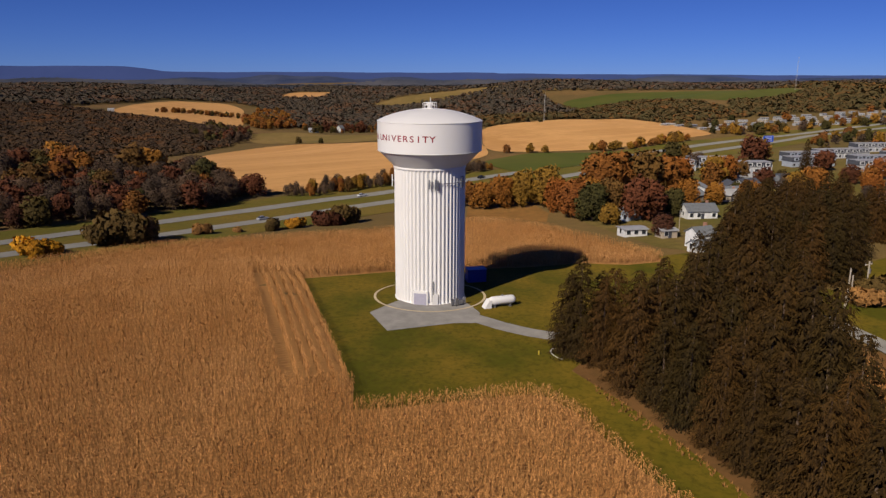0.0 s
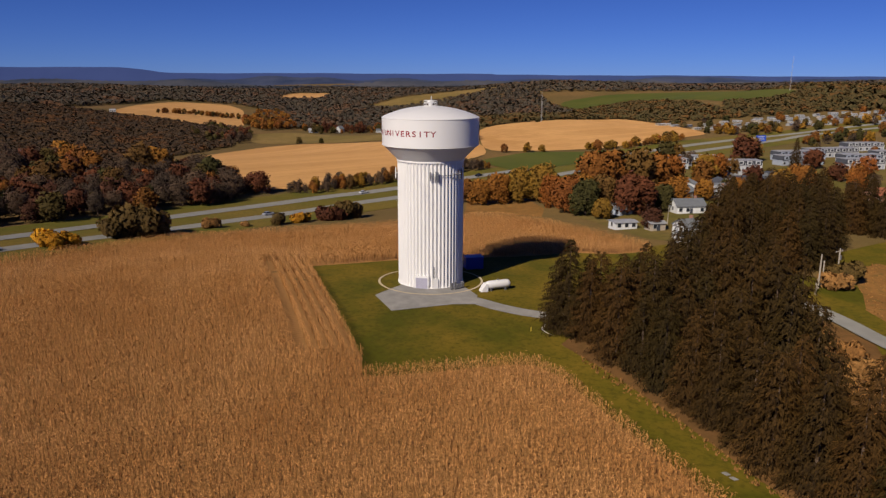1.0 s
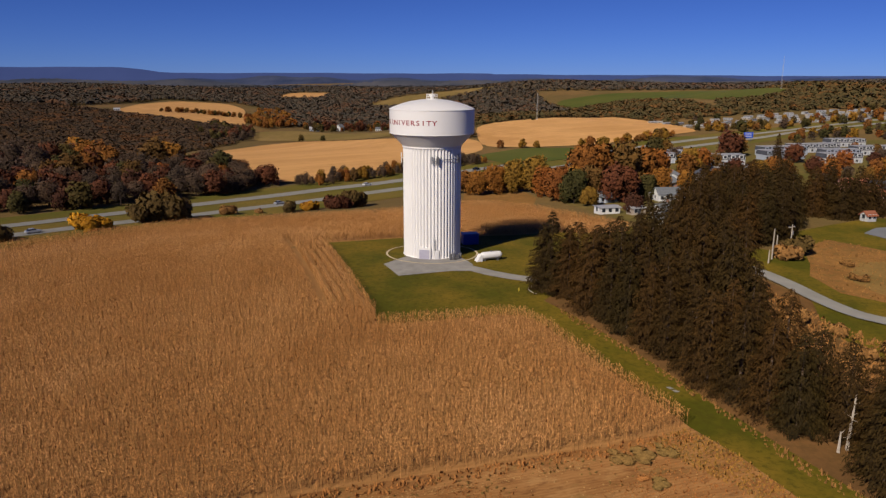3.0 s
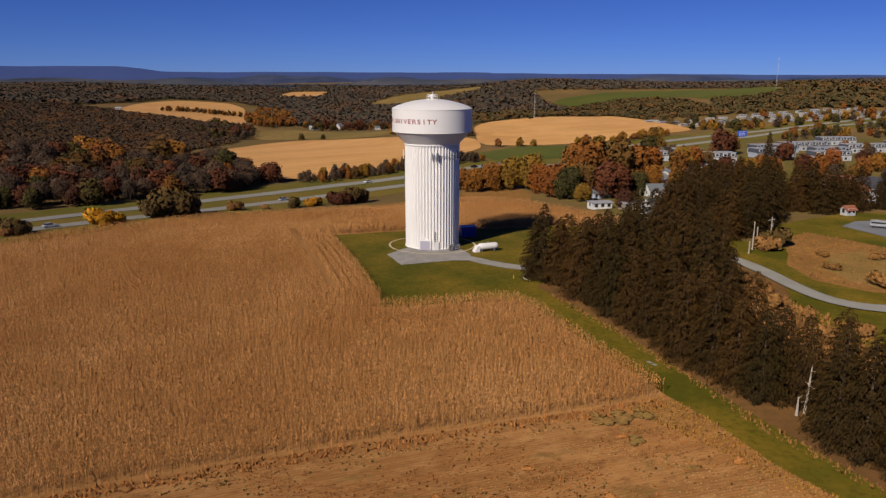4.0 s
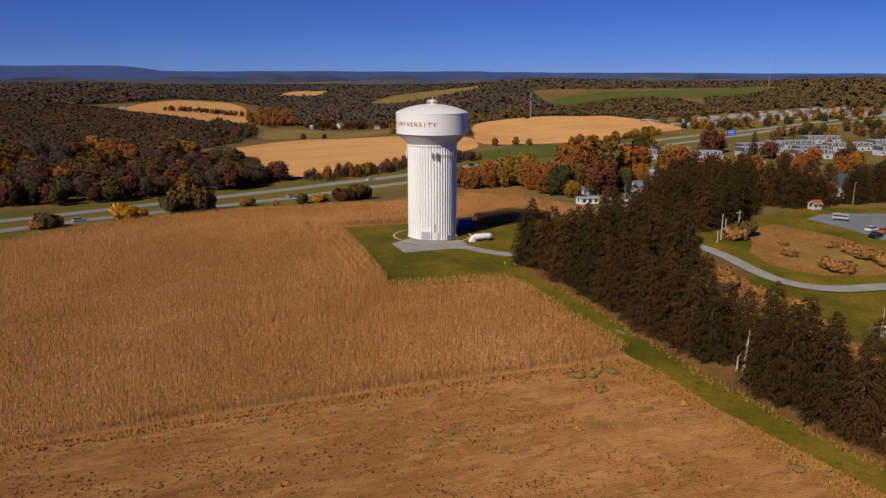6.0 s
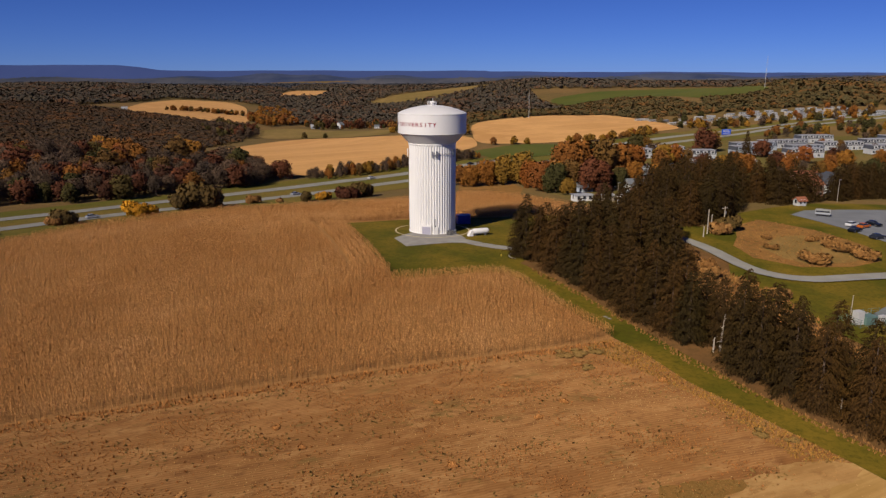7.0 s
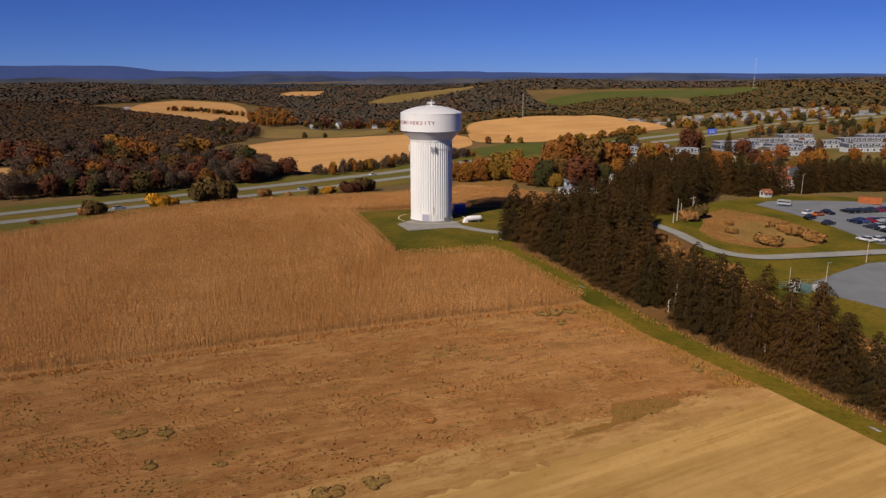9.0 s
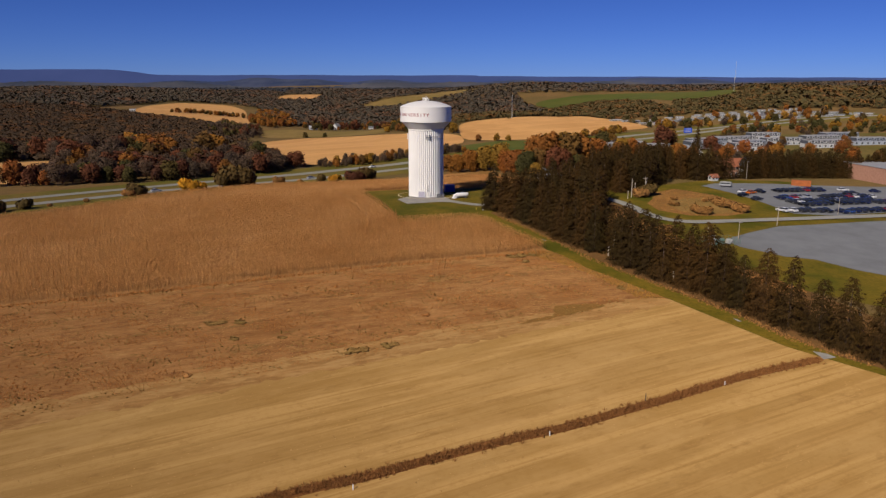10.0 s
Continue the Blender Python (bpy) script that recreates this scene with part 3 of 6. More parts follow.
# ---- the water tower ----
def water_tower():
    t = empty("water_tower", pose(0, 0, ground_z(0, 0)), "tall white fluted-column water tower with a round tank, on a lawn", "water tower")
    flutes, per = 54, 6
    n = flutes * per
    shape = (0.0, 0.0, -0.14, -0.26, -0.26, -0.14)

    def flute(a, z):
        i = round(a / math.tau * n)
        return shape[i % per] * (1 if 0.5 < z < 24.1 else 0.5)
    v, f = lathe([(6.55, -0.8), (6.55, 0.3), (6.42, 0.32), (6.42, 0.55), (6.42, 8), (6.42, 16), (6.42, 23.9), (6.42, 24.3)], n, flute)
    link("column", v, f, M_WHITE, t)
    v, f = lathe([(6.1, 24.25), (6.55, 24.3), (6.55, 24.52), (6.5, 24.6), (7.6, 25.75), (8.75, 26.9), (9.2, 27.28)], 96)
    link("cone", v, f, M_WHITE, t)
    v, f = lathe([(9.2, 27.28), (9.32, 27.3), (9.32, 27.42), (9.3, 27.44), (9.3, 32.35), (9.36, 32.38), (9.36, 32.52), (9.28, 32.56)], 128)
    shell = link("tank_shell", v, f, M_WHITE, t)
    prof = [(9.28, 32.56)]
    for k in range(1, 13):
        r = 9.28 * (1 - k / 12)
        prof.append((max(r, 0.01), 32.56 + 2.05 * (1 - (r / 9.28) ** 2) ** 0.92))
    v, f = lathe(prof, 96)
    link("dome", v, f, M_WHITE, t, smooth=True)
    # railing and vent on top
    bm = bmesh.new()
    tube(bm, (0, 0, 34.2), (0, 0, 34.65), 1.25, n=20)
    part("platform", bm, M_WHITE, t)
    bm = bmesh.new()
    for i in range(8):
        a, b = math.tau * i / 8, math.tau * (i + 1) / 8
        x, y = 1.2 * math.cos(a), 1.2 * math.sin(a)
        tube(bm, (x, y, 34.3), (x, y, 35.6), 0.05, n=6)
        for z in (35.15, 35.58):
            tube(bm, (x, y, z), (1.2 * math.cos(b), 1.2 * math.sin(b), z), 0.05, n=6)
    part("railing", bm, M_WHITE, t)
    v, f = lathe([(0.45, 34.4), (0.45, 35.2), (0.66, 35.25), (0.6, 35.45), (0.3, 35.65), (0.01, 35.7)], 20)
    link("vent", v, f, M_WHITE, t)
    bm = bmesh.new()
    tube(bm, (0.15, 0, 35.6), (0.15, 0, 36.4), 0.12, 0.08)
    part("beacon", bm, M_PAINTGREY, t, "small pale grey beacon")
    # door, frame, hatch
    turn = math.radians(-90 - 14)
    door_m = Matrix.Rotation(turn + math.pi / 2, 4, "Z")
    bm = bmesh.new()
    box(bm, 0, -6.42, 0, 2.75, 0.35, 2.75)
    bm.transform(door_m)
    frame_ob = part("door_frame", bm, M_WHITE, t)
    door = bmesh.new()
    for k in range(5):
        box(door, 0, -6.6, 0.06 + k * 0.46, 2.3, 0.08, 0.44)
    door.transform(door_m)
    part("roller_door", door, M_DOORGREY, frame_ob, "pale lilac-grey panelled roller door")
    bm = bmesh.new()
    box(bm, 0, -6.45, 0.1, 0.95, 0.3, 2.1)
    bm.transform(Matrix.Rotation(math.radians(10), 4, "Z"))
    part("side_door", bm, M_WHITE, t)
    # lightning cable and pipe
    bm = bmesh.new()
    a = math.radians(-83)
    tube(bm, (6.55 * math.cos(a), 6.55 * math.sin(a), 2.2), (6.55 * math.cos(a), 6.55 * math.sin(a), 4.6), 0.07)
    part("conduit", bm, M_DARK, t, "dark conduit")
    # aerials
    for az, z, s in ((-89, 22.0, 0.8), (-84.5, 21.9, 0.6), (-80, 22.0, 0.85), (-77, 21.8, 0.9), (-167, 22.0, 1.1), (-35, 22.1, 1.0), (-30, 22.1, 1.0)):
        a = math.radians(az)
        d = Vector((math.cos(a), math.sin(a), 0))
        bm = bmesh.new()
        tube(bm, d * 6.3 + Vector((0, 0, z)), d * 6.75 + Vector((0, 0, z)), 0.06)
        vs = box(bm, 0, 0, -s, 0.28, 0.18, 2 * s)
        bmesh.ops.transform(bm, matrix=Matrix.Translation(d * 6.85 + Vector((0, 0, z))) @ Matrix.Rotation(a + math.pi / 2, 4, "Z"), verts=vs)
        bmesh.ops.bevel(bm, geom=[e for e in bm.edges if e.calc_length() > 1.0], offset=0.05, segments=2, affect="EDGES")
        ob = part("antenna", bm, M_GREY if az > -100 else M_WHITE, t, "grey panel aerial" if az > -100 else "")
    bm = bmesh.new()
    pts = [(6.62 * math.cos(math.radians(a)), 6.62 * math.sin(math.radians(a)), 22.05) for a in range(-76, -22, 4)]
    for p, q in zip(pts, pts[1:]):
        tube(bm, p, q, 0.07, n=6)
    part("cable_rail", bm, M_GREY, t, "grey cable rail")
    # lettering round the tank
    def letter(ch, deg, z, h):
        cu = bpy.data.curves.new("glyph", "FONT")
        cu.body, cu.size, cu.align_x, cu.resolution_u = ch, h * 1.45, "CENTER", 4
        cu.offset = 0.016
        tmp = bpy.data.objects.new("glyph", cu)
        scene.collection.objects.link(tmp)
        bpy.context.view_layer.update()
        me = tmp.evaluated_get(bpy.context.evaluated_depsgraph_get()).to_mesh()
        verts = []
        for p in me.vertices:
            a = radians(deg) + p.co.x * 1.22 / 9.3
            verts.append((9.335 * math.sin(a), -9.335 * math.cos(a), z + p.co.y))
        faces = [tuple(p.vertices) for p in me.polygons]
        tmp.to_mesh_clear()
        bpy.data.objects.remove(tmp)
        link("letter", verts, faces, M_RED, shell, "dark red capital letter")
    for i, ch in enumerate("N UNIVERSITY"):
        if ch != " ":
            letter(ch, -75.2 + i * 7.22, 29.4, 1.0)
    bm = bmesh.new()
    box(bm, 0, -9.3, 29.3, 0.5, 0.06, 1.0)
    bm.transform(Matrix.Rotation(math.radians(84), 4, "Z"))
    part("letter", bm, M_RED, shell, "dark red bar of lettering")
    return t


water_tower()

# ---- plants ----
def quads_mesh(name, centres, ax, ay, mat, parent=None, tri=False, normals=None):
    """Many small flat pieces in one mesh: centres and two half-axes each, lit by the normals of the mass they belong to."""
    n = len(centres)
    if normals is not None:
        away = np.sum(np.cross(ax, ay) * normals, 1, keepdims=True) < 0
        ax = np.where(away, -ax, ax)
    if tri:
        v = np.stack([centres - ax - ay * 0.6, centres + ax - ay * 0.6, centres + ay], 1)
        k = 3
    else:
        v = np.stack([centres - ay, centres + ax, centres + ay, centres - ax], 1)
        k = 4
    return raw_mesh(name, v.reshape(-1, 3), n, k, mat, parent, normals)


def raw_mesh(name, v, n, k, mat, parent=None, normals=None):
    me = bpy.data.meshes.new(name)
    me.vertices.add(n * k)
    me.vertices.foreach_set("co", v.astype(np.float32).ravel())
    me.loops.add(n * k)
    me.loops.foreach_set("vertex_index", np.arange(n * k, dtype=np.int32))
    me.polygons.add(n)
    me.polygons.foreach_set("loop_start", np.arange(n, dtype=np.int32) * k)
    me.update(calc_edges=True)
    if normals is not None:
        me.shade_smooth()
        me.normals_split_custom_set_from_vertices(np.repeat(unit(normals), k, 0))
    me.materials.append(mat)
    ob = new(name, me)
    if parent:
        ob.parent = parent
    return ob


def unit(v):
    return v / np.maximum(1e-6, np.linalg.norm(v, axis=-1, keepdims=True))


def leaf_cloud(rng, lobes, per, size, flat=0.35):
    """Leaf clumps over the skins of several lobes (x, y, z, r)."""
    cs, axs, ays, ns = [], [], [], []
    mid = np.mean([q[:3] for q in lobes], 0)
    for x, y, z, r in lobes:
        d = unit(rng.normal(size=(per, 3)))
        rad = r * rng.uniform(0.62, 1.08, (per, 1))
        c = np.array((x, y, z)) + d * rad * np.array((1, 1, 0.85))
        nrm = unit(d + rng.normal(size=(per, 3)) * flat)
        a = unit(np.cross(nrm, rng.normal(size=(per, 3))))
        b = np.cross(nrm, a)
        s = size * rng.uniform(0.6, 1.3, (per, 1))
        cs.append(c), axs.append(a * s), ays.append(b * s * 1.2)
        ns.append(d * 0.5 + unit(c - mid) * 0.9 + np.array((0, 0, 0.2)) + rng.normal(size=(per, 3)) * 0.25)
    return np.concatenate(cs), np.concatenate(axs), np.concatenate(ays), np.concatenate(ns)


def broadleaf(name, mat, seed, height=9.0, spread=4.2, nl=20, per=95, size=0.42, sparse=False, label="", group="trees in the valley"):
    """A tree: trunk, limbs to each lobe of the crown, and leaf clumps over the lobes."""
    rng = np.random.default_rng(seed)
    t = empty(name, pose(0, 0, -900), label, "tree", group)
    bm = bmesh.new()
    top = height * 0.55
    tube(bm, (0, 0, -0.5), (0.1, 0.05, top), 0.26, 0.14, 6)
    lobes = []
    for i in range(nl):
        a = i * 2.4 + rng.normal() * 0.3
        k = (i + 0.5) / nl
        zz = height * (0.2 + 0.66 * k) + rng.normal() * 0.25
        rr = spread * math.sqrt(max(0.04, 1 - ((k - 0.3) / 0.74) ** 2)) * rng.uniform(0.45, 0.72)
        lobes.append((rr * math.cos(a), rr * math.sin(a), zz, spread * rng.uniform(0.34, 0.5)))
        tube(bm, (0, 0, min(top, zz * 0.6)), (rr * math.cos(a), rr * math.sin(a), zz), 0.09, 0.03, 4)
    part("trunk", bm, M_BARK, t)
    c, a, b, nr = leaf_cloud(rng, lobes, per, size, 0.45)
    if sparse:
        a, b = a * 0.22, b * 1.9
    quads_mesh("crown", c, a, b, mat, t, True, nr)
    return t


def conifer(seed, height=15.0, spread=4.0, fine=0.27, group="pines in the windbreak"):
    """A pine: a bare-ish trunk, whorls of drooping boughs, each a string of needle tufts."""
    rng = np.random.default_rng(seed)
    t = empty("pine_tree", pose(0, 0, -900), "tall dark olive pine with drooping brown-tinged boughs", "tree", group)
    bm = bmesh.new()
    tube(bm, (0, 0, -0.5), (0.15 * rng.normal(), 0.15 * rng.normal(), height * 0.96), 0.26, 0.03, 7)
    part("trunk", bm, M_BARK, t)
    cs, axs, ays, ns = [], [], [], []
    z = 0.6
    while z < height:
        k = z / height
        reach = spread * (1 - k) ** 0.5 * min(1, 0.86 + k * 1.0) * (1 + 0.1 * math.sin(z * 2.1 + seed))
        n = max(6, int(10.5 * (1 - k * 0.45)))
        first = rng.uniform(0, math.tau)
        for i in range(n):
            a = first + math.tau * i / n + rng.normal() * 0.22
            L = reach * rng.uniform(0.72, 1.12) + 0.2
            d = np.array((math.cos(a), math.sin(a), 0))
            side = np.array((-math.sin(a), math.cos(a), 0))
            m = max(3, int(L / fine))
            z0 = z + rng.normal() * 0.12
            for j in range(m):
                f = 0.4 + 0.6 * (j + rng.uniform(0.2, 1)) / m
                drop = -0.3 * f * f * L + 0.14 * f * L
                p = d * (L * f) + np.array((0, 0, z0 + drop)) + side * rng.normal() * 0.2 * L * (1.1 - f * 0.6)
                w = (0.1 + 0.06 * (1 - f)) * rng.uniform(0.6, 1.2) * (fine / 0.2) ** 0.6
                tip = unit(d * 0.55 + side * rng.normal() * 0.5 + np.array((0, 0, -0.75 - 0.2 * f + rng.normal() * 0.3)))
                nrm = unit(d * 0.9 + np.array((0, 0, 0.45 + 0.5 * k)) + rng.normal(size=3) * 0.35)
                tip = unit(tip - nrm * np.dot(tip, nrm) * 0.8)
                cs.append(p), axs.append(np.cross(nrm, tip) * w), ays.append(tip * rng.uniform(0.32, 0.62) * (fine / 0.2) ** 0.4)
                ns.append(nrm * 0.8 + d * 0.6 + np.array((0, 0, 0.25)))
        z += rng.uniform(0.36, 0.5)
    quads_mesh("crown", np.array(cs), np.array(axs), np.array(ays), M_PINE, t, True, np.array(ns))
    return t


def bush(mat, seed, name="bush", label="", r=1.6, group="bushes along the highway", size=0.22):
    rng = np.random.default_rng(seed)
    t = empty(name, pose(0, 0, -900), label, "bush", group)
    lobes = [(rng.normal() * r * 0.45, rng.normal() * r * 0.45, r * rng.uniform(0.35, 0.8), r * rng.uniform(0.4, 0.65)) for _ in range(7)]
    bm = bmesh.new()
    for x, y, z, q in lobes[:5]:
        tube(bm, (0, 0, -0.2), (x, y, z), 0.05, 0.02, 5)
    part("stems", bm, M_BARK, t)
    c, a, b, nr = leaf_cloud(rng, lobes, 200, size, 0.6)
    c[:, 2] = np.maximum(c[:, 2], 0.05)
    quads_mesh("crown", c, a, b, mat, t, True, nr)
    return t


def put(tree, x, y, scale, turn, sx=1.0, up=0.0):
    ob = copy_thing(tree, on_land(x, y, turn, up))
    ob.scale = (scale * sx, scale * sx, scale)
    return ob


def scatter(poly, gap, seed, keep=1.0):
    """Points in a polygon, about gap apart, with jitter."""
    rng = np.random.default_rng(seed)
    xs, ys = [p[0] for p in poly], [p[1] for p in poly]
    X, Y = np.meshgrid(np.arange(min(xs), max(xs), gap), np.arange(min(ys), max(ys), gap))
    X, Y = X.ravel(), Y.ravel()
    X = X + rng.uniform(-0.45, 0.45, len(X)) * gap
    Y = Y + rng.uniform(-0.45, 0.45, len(Y)) * gap
    ok = inside_many(X, Y, poly) & (rng.uniform(size=len(X)) < keep)
    return np.stack([X[ok], Y[ok]], 1)


def corn():
    """Dry standing corn: stalks and drooping leaves in rows."""
    rng = np.random.default_rng(5)

    def grid(deg, du, dv, jit=0.16):
        a = radians(deg)
        ca, sa = math.cos(a), math.sin(a)
        U, V = np.meshgrid(np.arange(-230, 230, du), np.arange(-230, 230, dv))
        U, V = U.ravel(), V.ravel()
        U = U + rng.uniform(-0.5, 0.5, len(U)) * du
        V = V + rng.normal(size=len(V)) * jit
        return U * ca - V * sa, U * sa + V * ca

    def strip(x, y):
        return (x + 30.2) * 0.948 + (y + 2) * 0.316
    X, Y = grid(17.5, 0.27, 0.76)
    g = strip(X, Y)
    ok = inside_many(X, Y, CORN) & ~((g > -1.2) & (g < 13) & (Y > -39) & (Y < 22) & (X < -5))
    ok &= ~(((Y > 35) | (X < -80)) & (rng.uniform(size=len(X)) < 0.35))
    X2, Y2 = grid(-71.6, 0.2, 1.6, 0.07)
    g2 = strip(X2, Y2)
    ok2 = inside_many(X2, Y2, CORN) & (g2 > 0.5) & (g2 < 13) & (Y2 > -39) & (Y2 < 22) & (X2 < -5)
    X, Y = np.concatenate([X[ok], X2[ok2]]), np.concatenate([Y[ok], Y2[ok2]])
    # plants thin out and lodge in places
    thin = np.sin(X / 9 + 1.3) * np.sin(Y / 7 + X / 23) + 0.4 * np.sin(X / 3.1 + Y / 4.3)
    keep = rng.uniform(size=len(X)) > 0.05 * np.clip(thin, 0, 1)
    X, Y, thin = X[keep], Y[keep], thin[keep]
    Z = land(X, Y) + 0.02
    n = len(X)
    out = []
    swell = np.sin(X / 11 + Y / 5.3 + 1.7 * np.sin(X / 31)) * np.sin(Y / 8.2 - X / 19) + 0.6 * np.sin(X / 4.1 + 2 * np.sin(Y / 6.3)) * np.sin(Y / 3.3)
    hgt = rng.uniform(2.05, 2.4, n) - 0.2 * np.clip(thin, 0, 1) + 0.16 * swell
    lean = rng.normal(size=(n, 2)) * 0.14
    base = np.stack([X, Y, Z], 1)
    topp = base + np.stack([lean[:, 0], lean[:, 1], hgt], 1)
    ang = rng.uniform(0, math.pi, n)
    w = np.stack([np.cos(ang), np.sin(ang), np.zeros(n)], 1) * 0.025
    out.append(np.stack([base - w, base + w, topp], 1))
    for k in range(6):
        f = rng.uniform(0.5, 1.0, (n, 1))
        p = base * (1 - f) + topp * f
        an = rng.uniform(0, math.tau, n)
        d = np.stack([np.cos(an), np.sin(an), np.zeros(n)], 1)
        s = np.stack([-np.sin(an), np.cos(an), np.zeros(n)], 1) * rng.uniform(0.035, 0.065, (n, 1))
        tip = p + d * rng.uniform(0.18, 0.42, (n, 1)) + np.array((0, 0, 1)) * rng.uniform(-0.45, 0.18, (n, 1))
        out.append(np.stack([p - s, p + s, tip], 1))
    v = np.concatenate(out, 0)
    nrm = unit(np.cross(v[:, 1] - v[:, 0], v[:, 2] - v[:, 0]))
    nrm = np.where(nrm[:, 2:] < 0, -nrm, nrm) + np.array((0, 0, 0.75))
    away = np.sum(np.cross(v[:, 1] - v[:, 0], v[:, 2] - v[:, 0]) * nrm, 1) < 0
    v[away] = v[away][:, ::-1]
    ob = raw_mesh("corn", v.reshape(-1, 3), len(v), 3, M_CORN, None, nrm)
    return tagged(ob, "dry golden brown standing corn in rows", "corn", kind="stuff")


corn()

# near pines
front_pines = [conifer(11 + i, 13.2 + (i % 3) * 1.2, 4.0 + 0.35 * (i % 2), 0.115) for i in range(5)]
pines = [conifer(16 + i, 14.0 + (i % 3) * 1.3, 4.1 + 0.35 * (i % 2), 0.22) for i in range(4)]
rng = np.random.default_rng(3)
BELT_FRONT = [(20, -26), (27.8, -38.6), (33.6, -55), (39.1, -69), (45.9, -86.6), (53.8, -100.4), (63.6, -118.4), (72, -133), (85, -158)]
spots = []
belt = spline(BELT_FRONT, 4.7)
for i, p in enumerate(belt):
    spots.append((p[0] + 1.0 + rng.normal() * 0.4, p[1] + 0.7 + rng.normal() * 0.5, 0.97))
    q = belt[min(i + 1, len(belt) - 1)]
    if p[1] > -116:
        spots.append(((p[0] + q[0]) / 2 + 5.6 + rng.normal() * 0.6, (p[1] + q[1]) / 2 + 3.4 + rng.normal() * 0.6, 0.98))
BLOCK = [(27, -31), (30, -23), (38, -14), (46, -10), (56, 9), (61, 20), (64, 2), (63, -14), (58, -34), (51, -54), (40, -48)]
for x, y in scatter(BLOCK, 5.6, 8):
    spots.append((x, y, 1.0))
BACK = [(61.5, 14), (70, 4), (76.5, 2), (91.5, 21), (106, 50), (120, 45), (120, 57), (110, 91), (92, 83), (76.5, 50), (64.5, 28)]
for x, y in scatter(BACK, 5.8, 9):
    spots.append((x, y, 1.0))
way = spline(LANE, 2) + spline(DRIVE, 2)
spots = [s for s in spots if min((p[0] - s[0]) ** 2 + (p[1] - s[1]) ** 2 for p in way) > 12 and (s[0] - 78.5) ** 2 + (s[1] + 129) ** 2 > 20]
SNAGS = [(49.2, -85.0, 6.5, 3.4), (58.2, -106.3, 2.6, 2.2), (74.5, -128.7, 3.6, 2.4), (83.1, -138.5, 6.5, 3.2)]
spots = [s for s in spots if all(math.dist(s[:2], q[:2]) > q[3] for q in SNAGS)]
for i, (x, y, s) in enumerate(spots):
    kinds = front_pines if s < 1.0 or x + y * 0.5 < 14 else pines
    put(kinds[i % len(kinds)], x, y, s * rng.uniform(0.84, 1.08), rng.uniform(0, 360), rng.uniform(1.0, 1.2) if s < 1.0 else rng.uniform(1.0, 1.22))

# broadleaf kinds
def tree_kinds(nl, per, size):
    """Every kind of valley tree, with so many lobes and leaf clumps."""
    k = dict(nl=nl, per=per, size=size)
    return {
        "autumn": [broadleaf("hickory_tree", M_AUTUMN, 21 + i, 9 + i, 4.2 + 0.3 * i, label="autumn tree with brown and russet leaves", **k) for i in range(3)],
        "orange": [broadleaf("maple_tree", M_ORANGE, 31 + i, 9 + i, 4.6, label="broad maple in bright orange autumn leaf", **k) for i in range(2)],
        "yellow": [broadleaf("birch_tree", M_YELLOW, 41 + i, 8.5 + i, 4.2, label="round tree in golden yellow leaf", **k) for i in range(2)],
        "red": [broadleaf("oak_tree", M_REDLEAF, 51, 9.5, 4.6, label="tree with dark red-brown leaves", **k)],
        "olive": [broadleaf("oak_tree", M_OLIVE, 61 + i, 9.5, 4.4, label="dull green broad-leaved valley tree", **k) for i in range(2)],
        "bare": [broadleaf("bare_tree", M_TWIG, 71 + i, 10, 4.2, label="leafless grey-brown valley tree", sparse=True, **k) for i in range(3)],
    }


near_kinds, mid_kinds, far_kinds = tree_kinds(26, 130, 0.36), tree_kinds(20, 60, 0.5), tree_kinds(11, 26, 0.95)


def plant(kind, x, y, s=1.0, seed=0):
    r = random.Random(int(x * 13 + y * 7) + seed)
    opts = (near_kinds if y < 170 and x > 0 else mid_kinds if y < 330 else far_kinds)[kind]
    return put(opts[r.randrange(len(opts))], x, y, s * r.uniform(0.9, 1.12), r.uniform(0, 360), r.uniform(0.92, 1.12))


def grove(poly, gap, seed, mix, lo=0.8, hi=1.2, keep=1.0, slim=1.0, over=False):
    r = random.Random(seed)
    for x, y in scatter(poly, gap, seed, keep):
        if over or not any(inside(x, y, f[0]) for f in FIELDS.values()):
            ob = plant(r.choice(mix), x, y, r.uniform(lo, hi))
            ob.scale.x, ob.scale.y = ob.scale.x * slim, ob.scale.y * slim


# belt of trees north of the highway, and the wood on its western side
grove([(-215, 70), (-160, 78), (-128, 100), (-110, 130), (-88, 158), (-74, 186), (-104, 208), (-135, 250), (-175, 225), (-200, 150)], 8.6, 101, ["bare", "bare", "bare", "bare", "bare", "olive", "red", "red", "autumn"], 0.75, 1.15)
grove([(-74, 184), (-56, 186), (-10, 232), (30, 262), (24, 276), (-20, 246), (-70, 196)], 4.6, 102, ["bare", "bare", "bare", "bare", "bare", "bare", "autumn", "yellow"], 0.34, 0.68, slim=0.72)

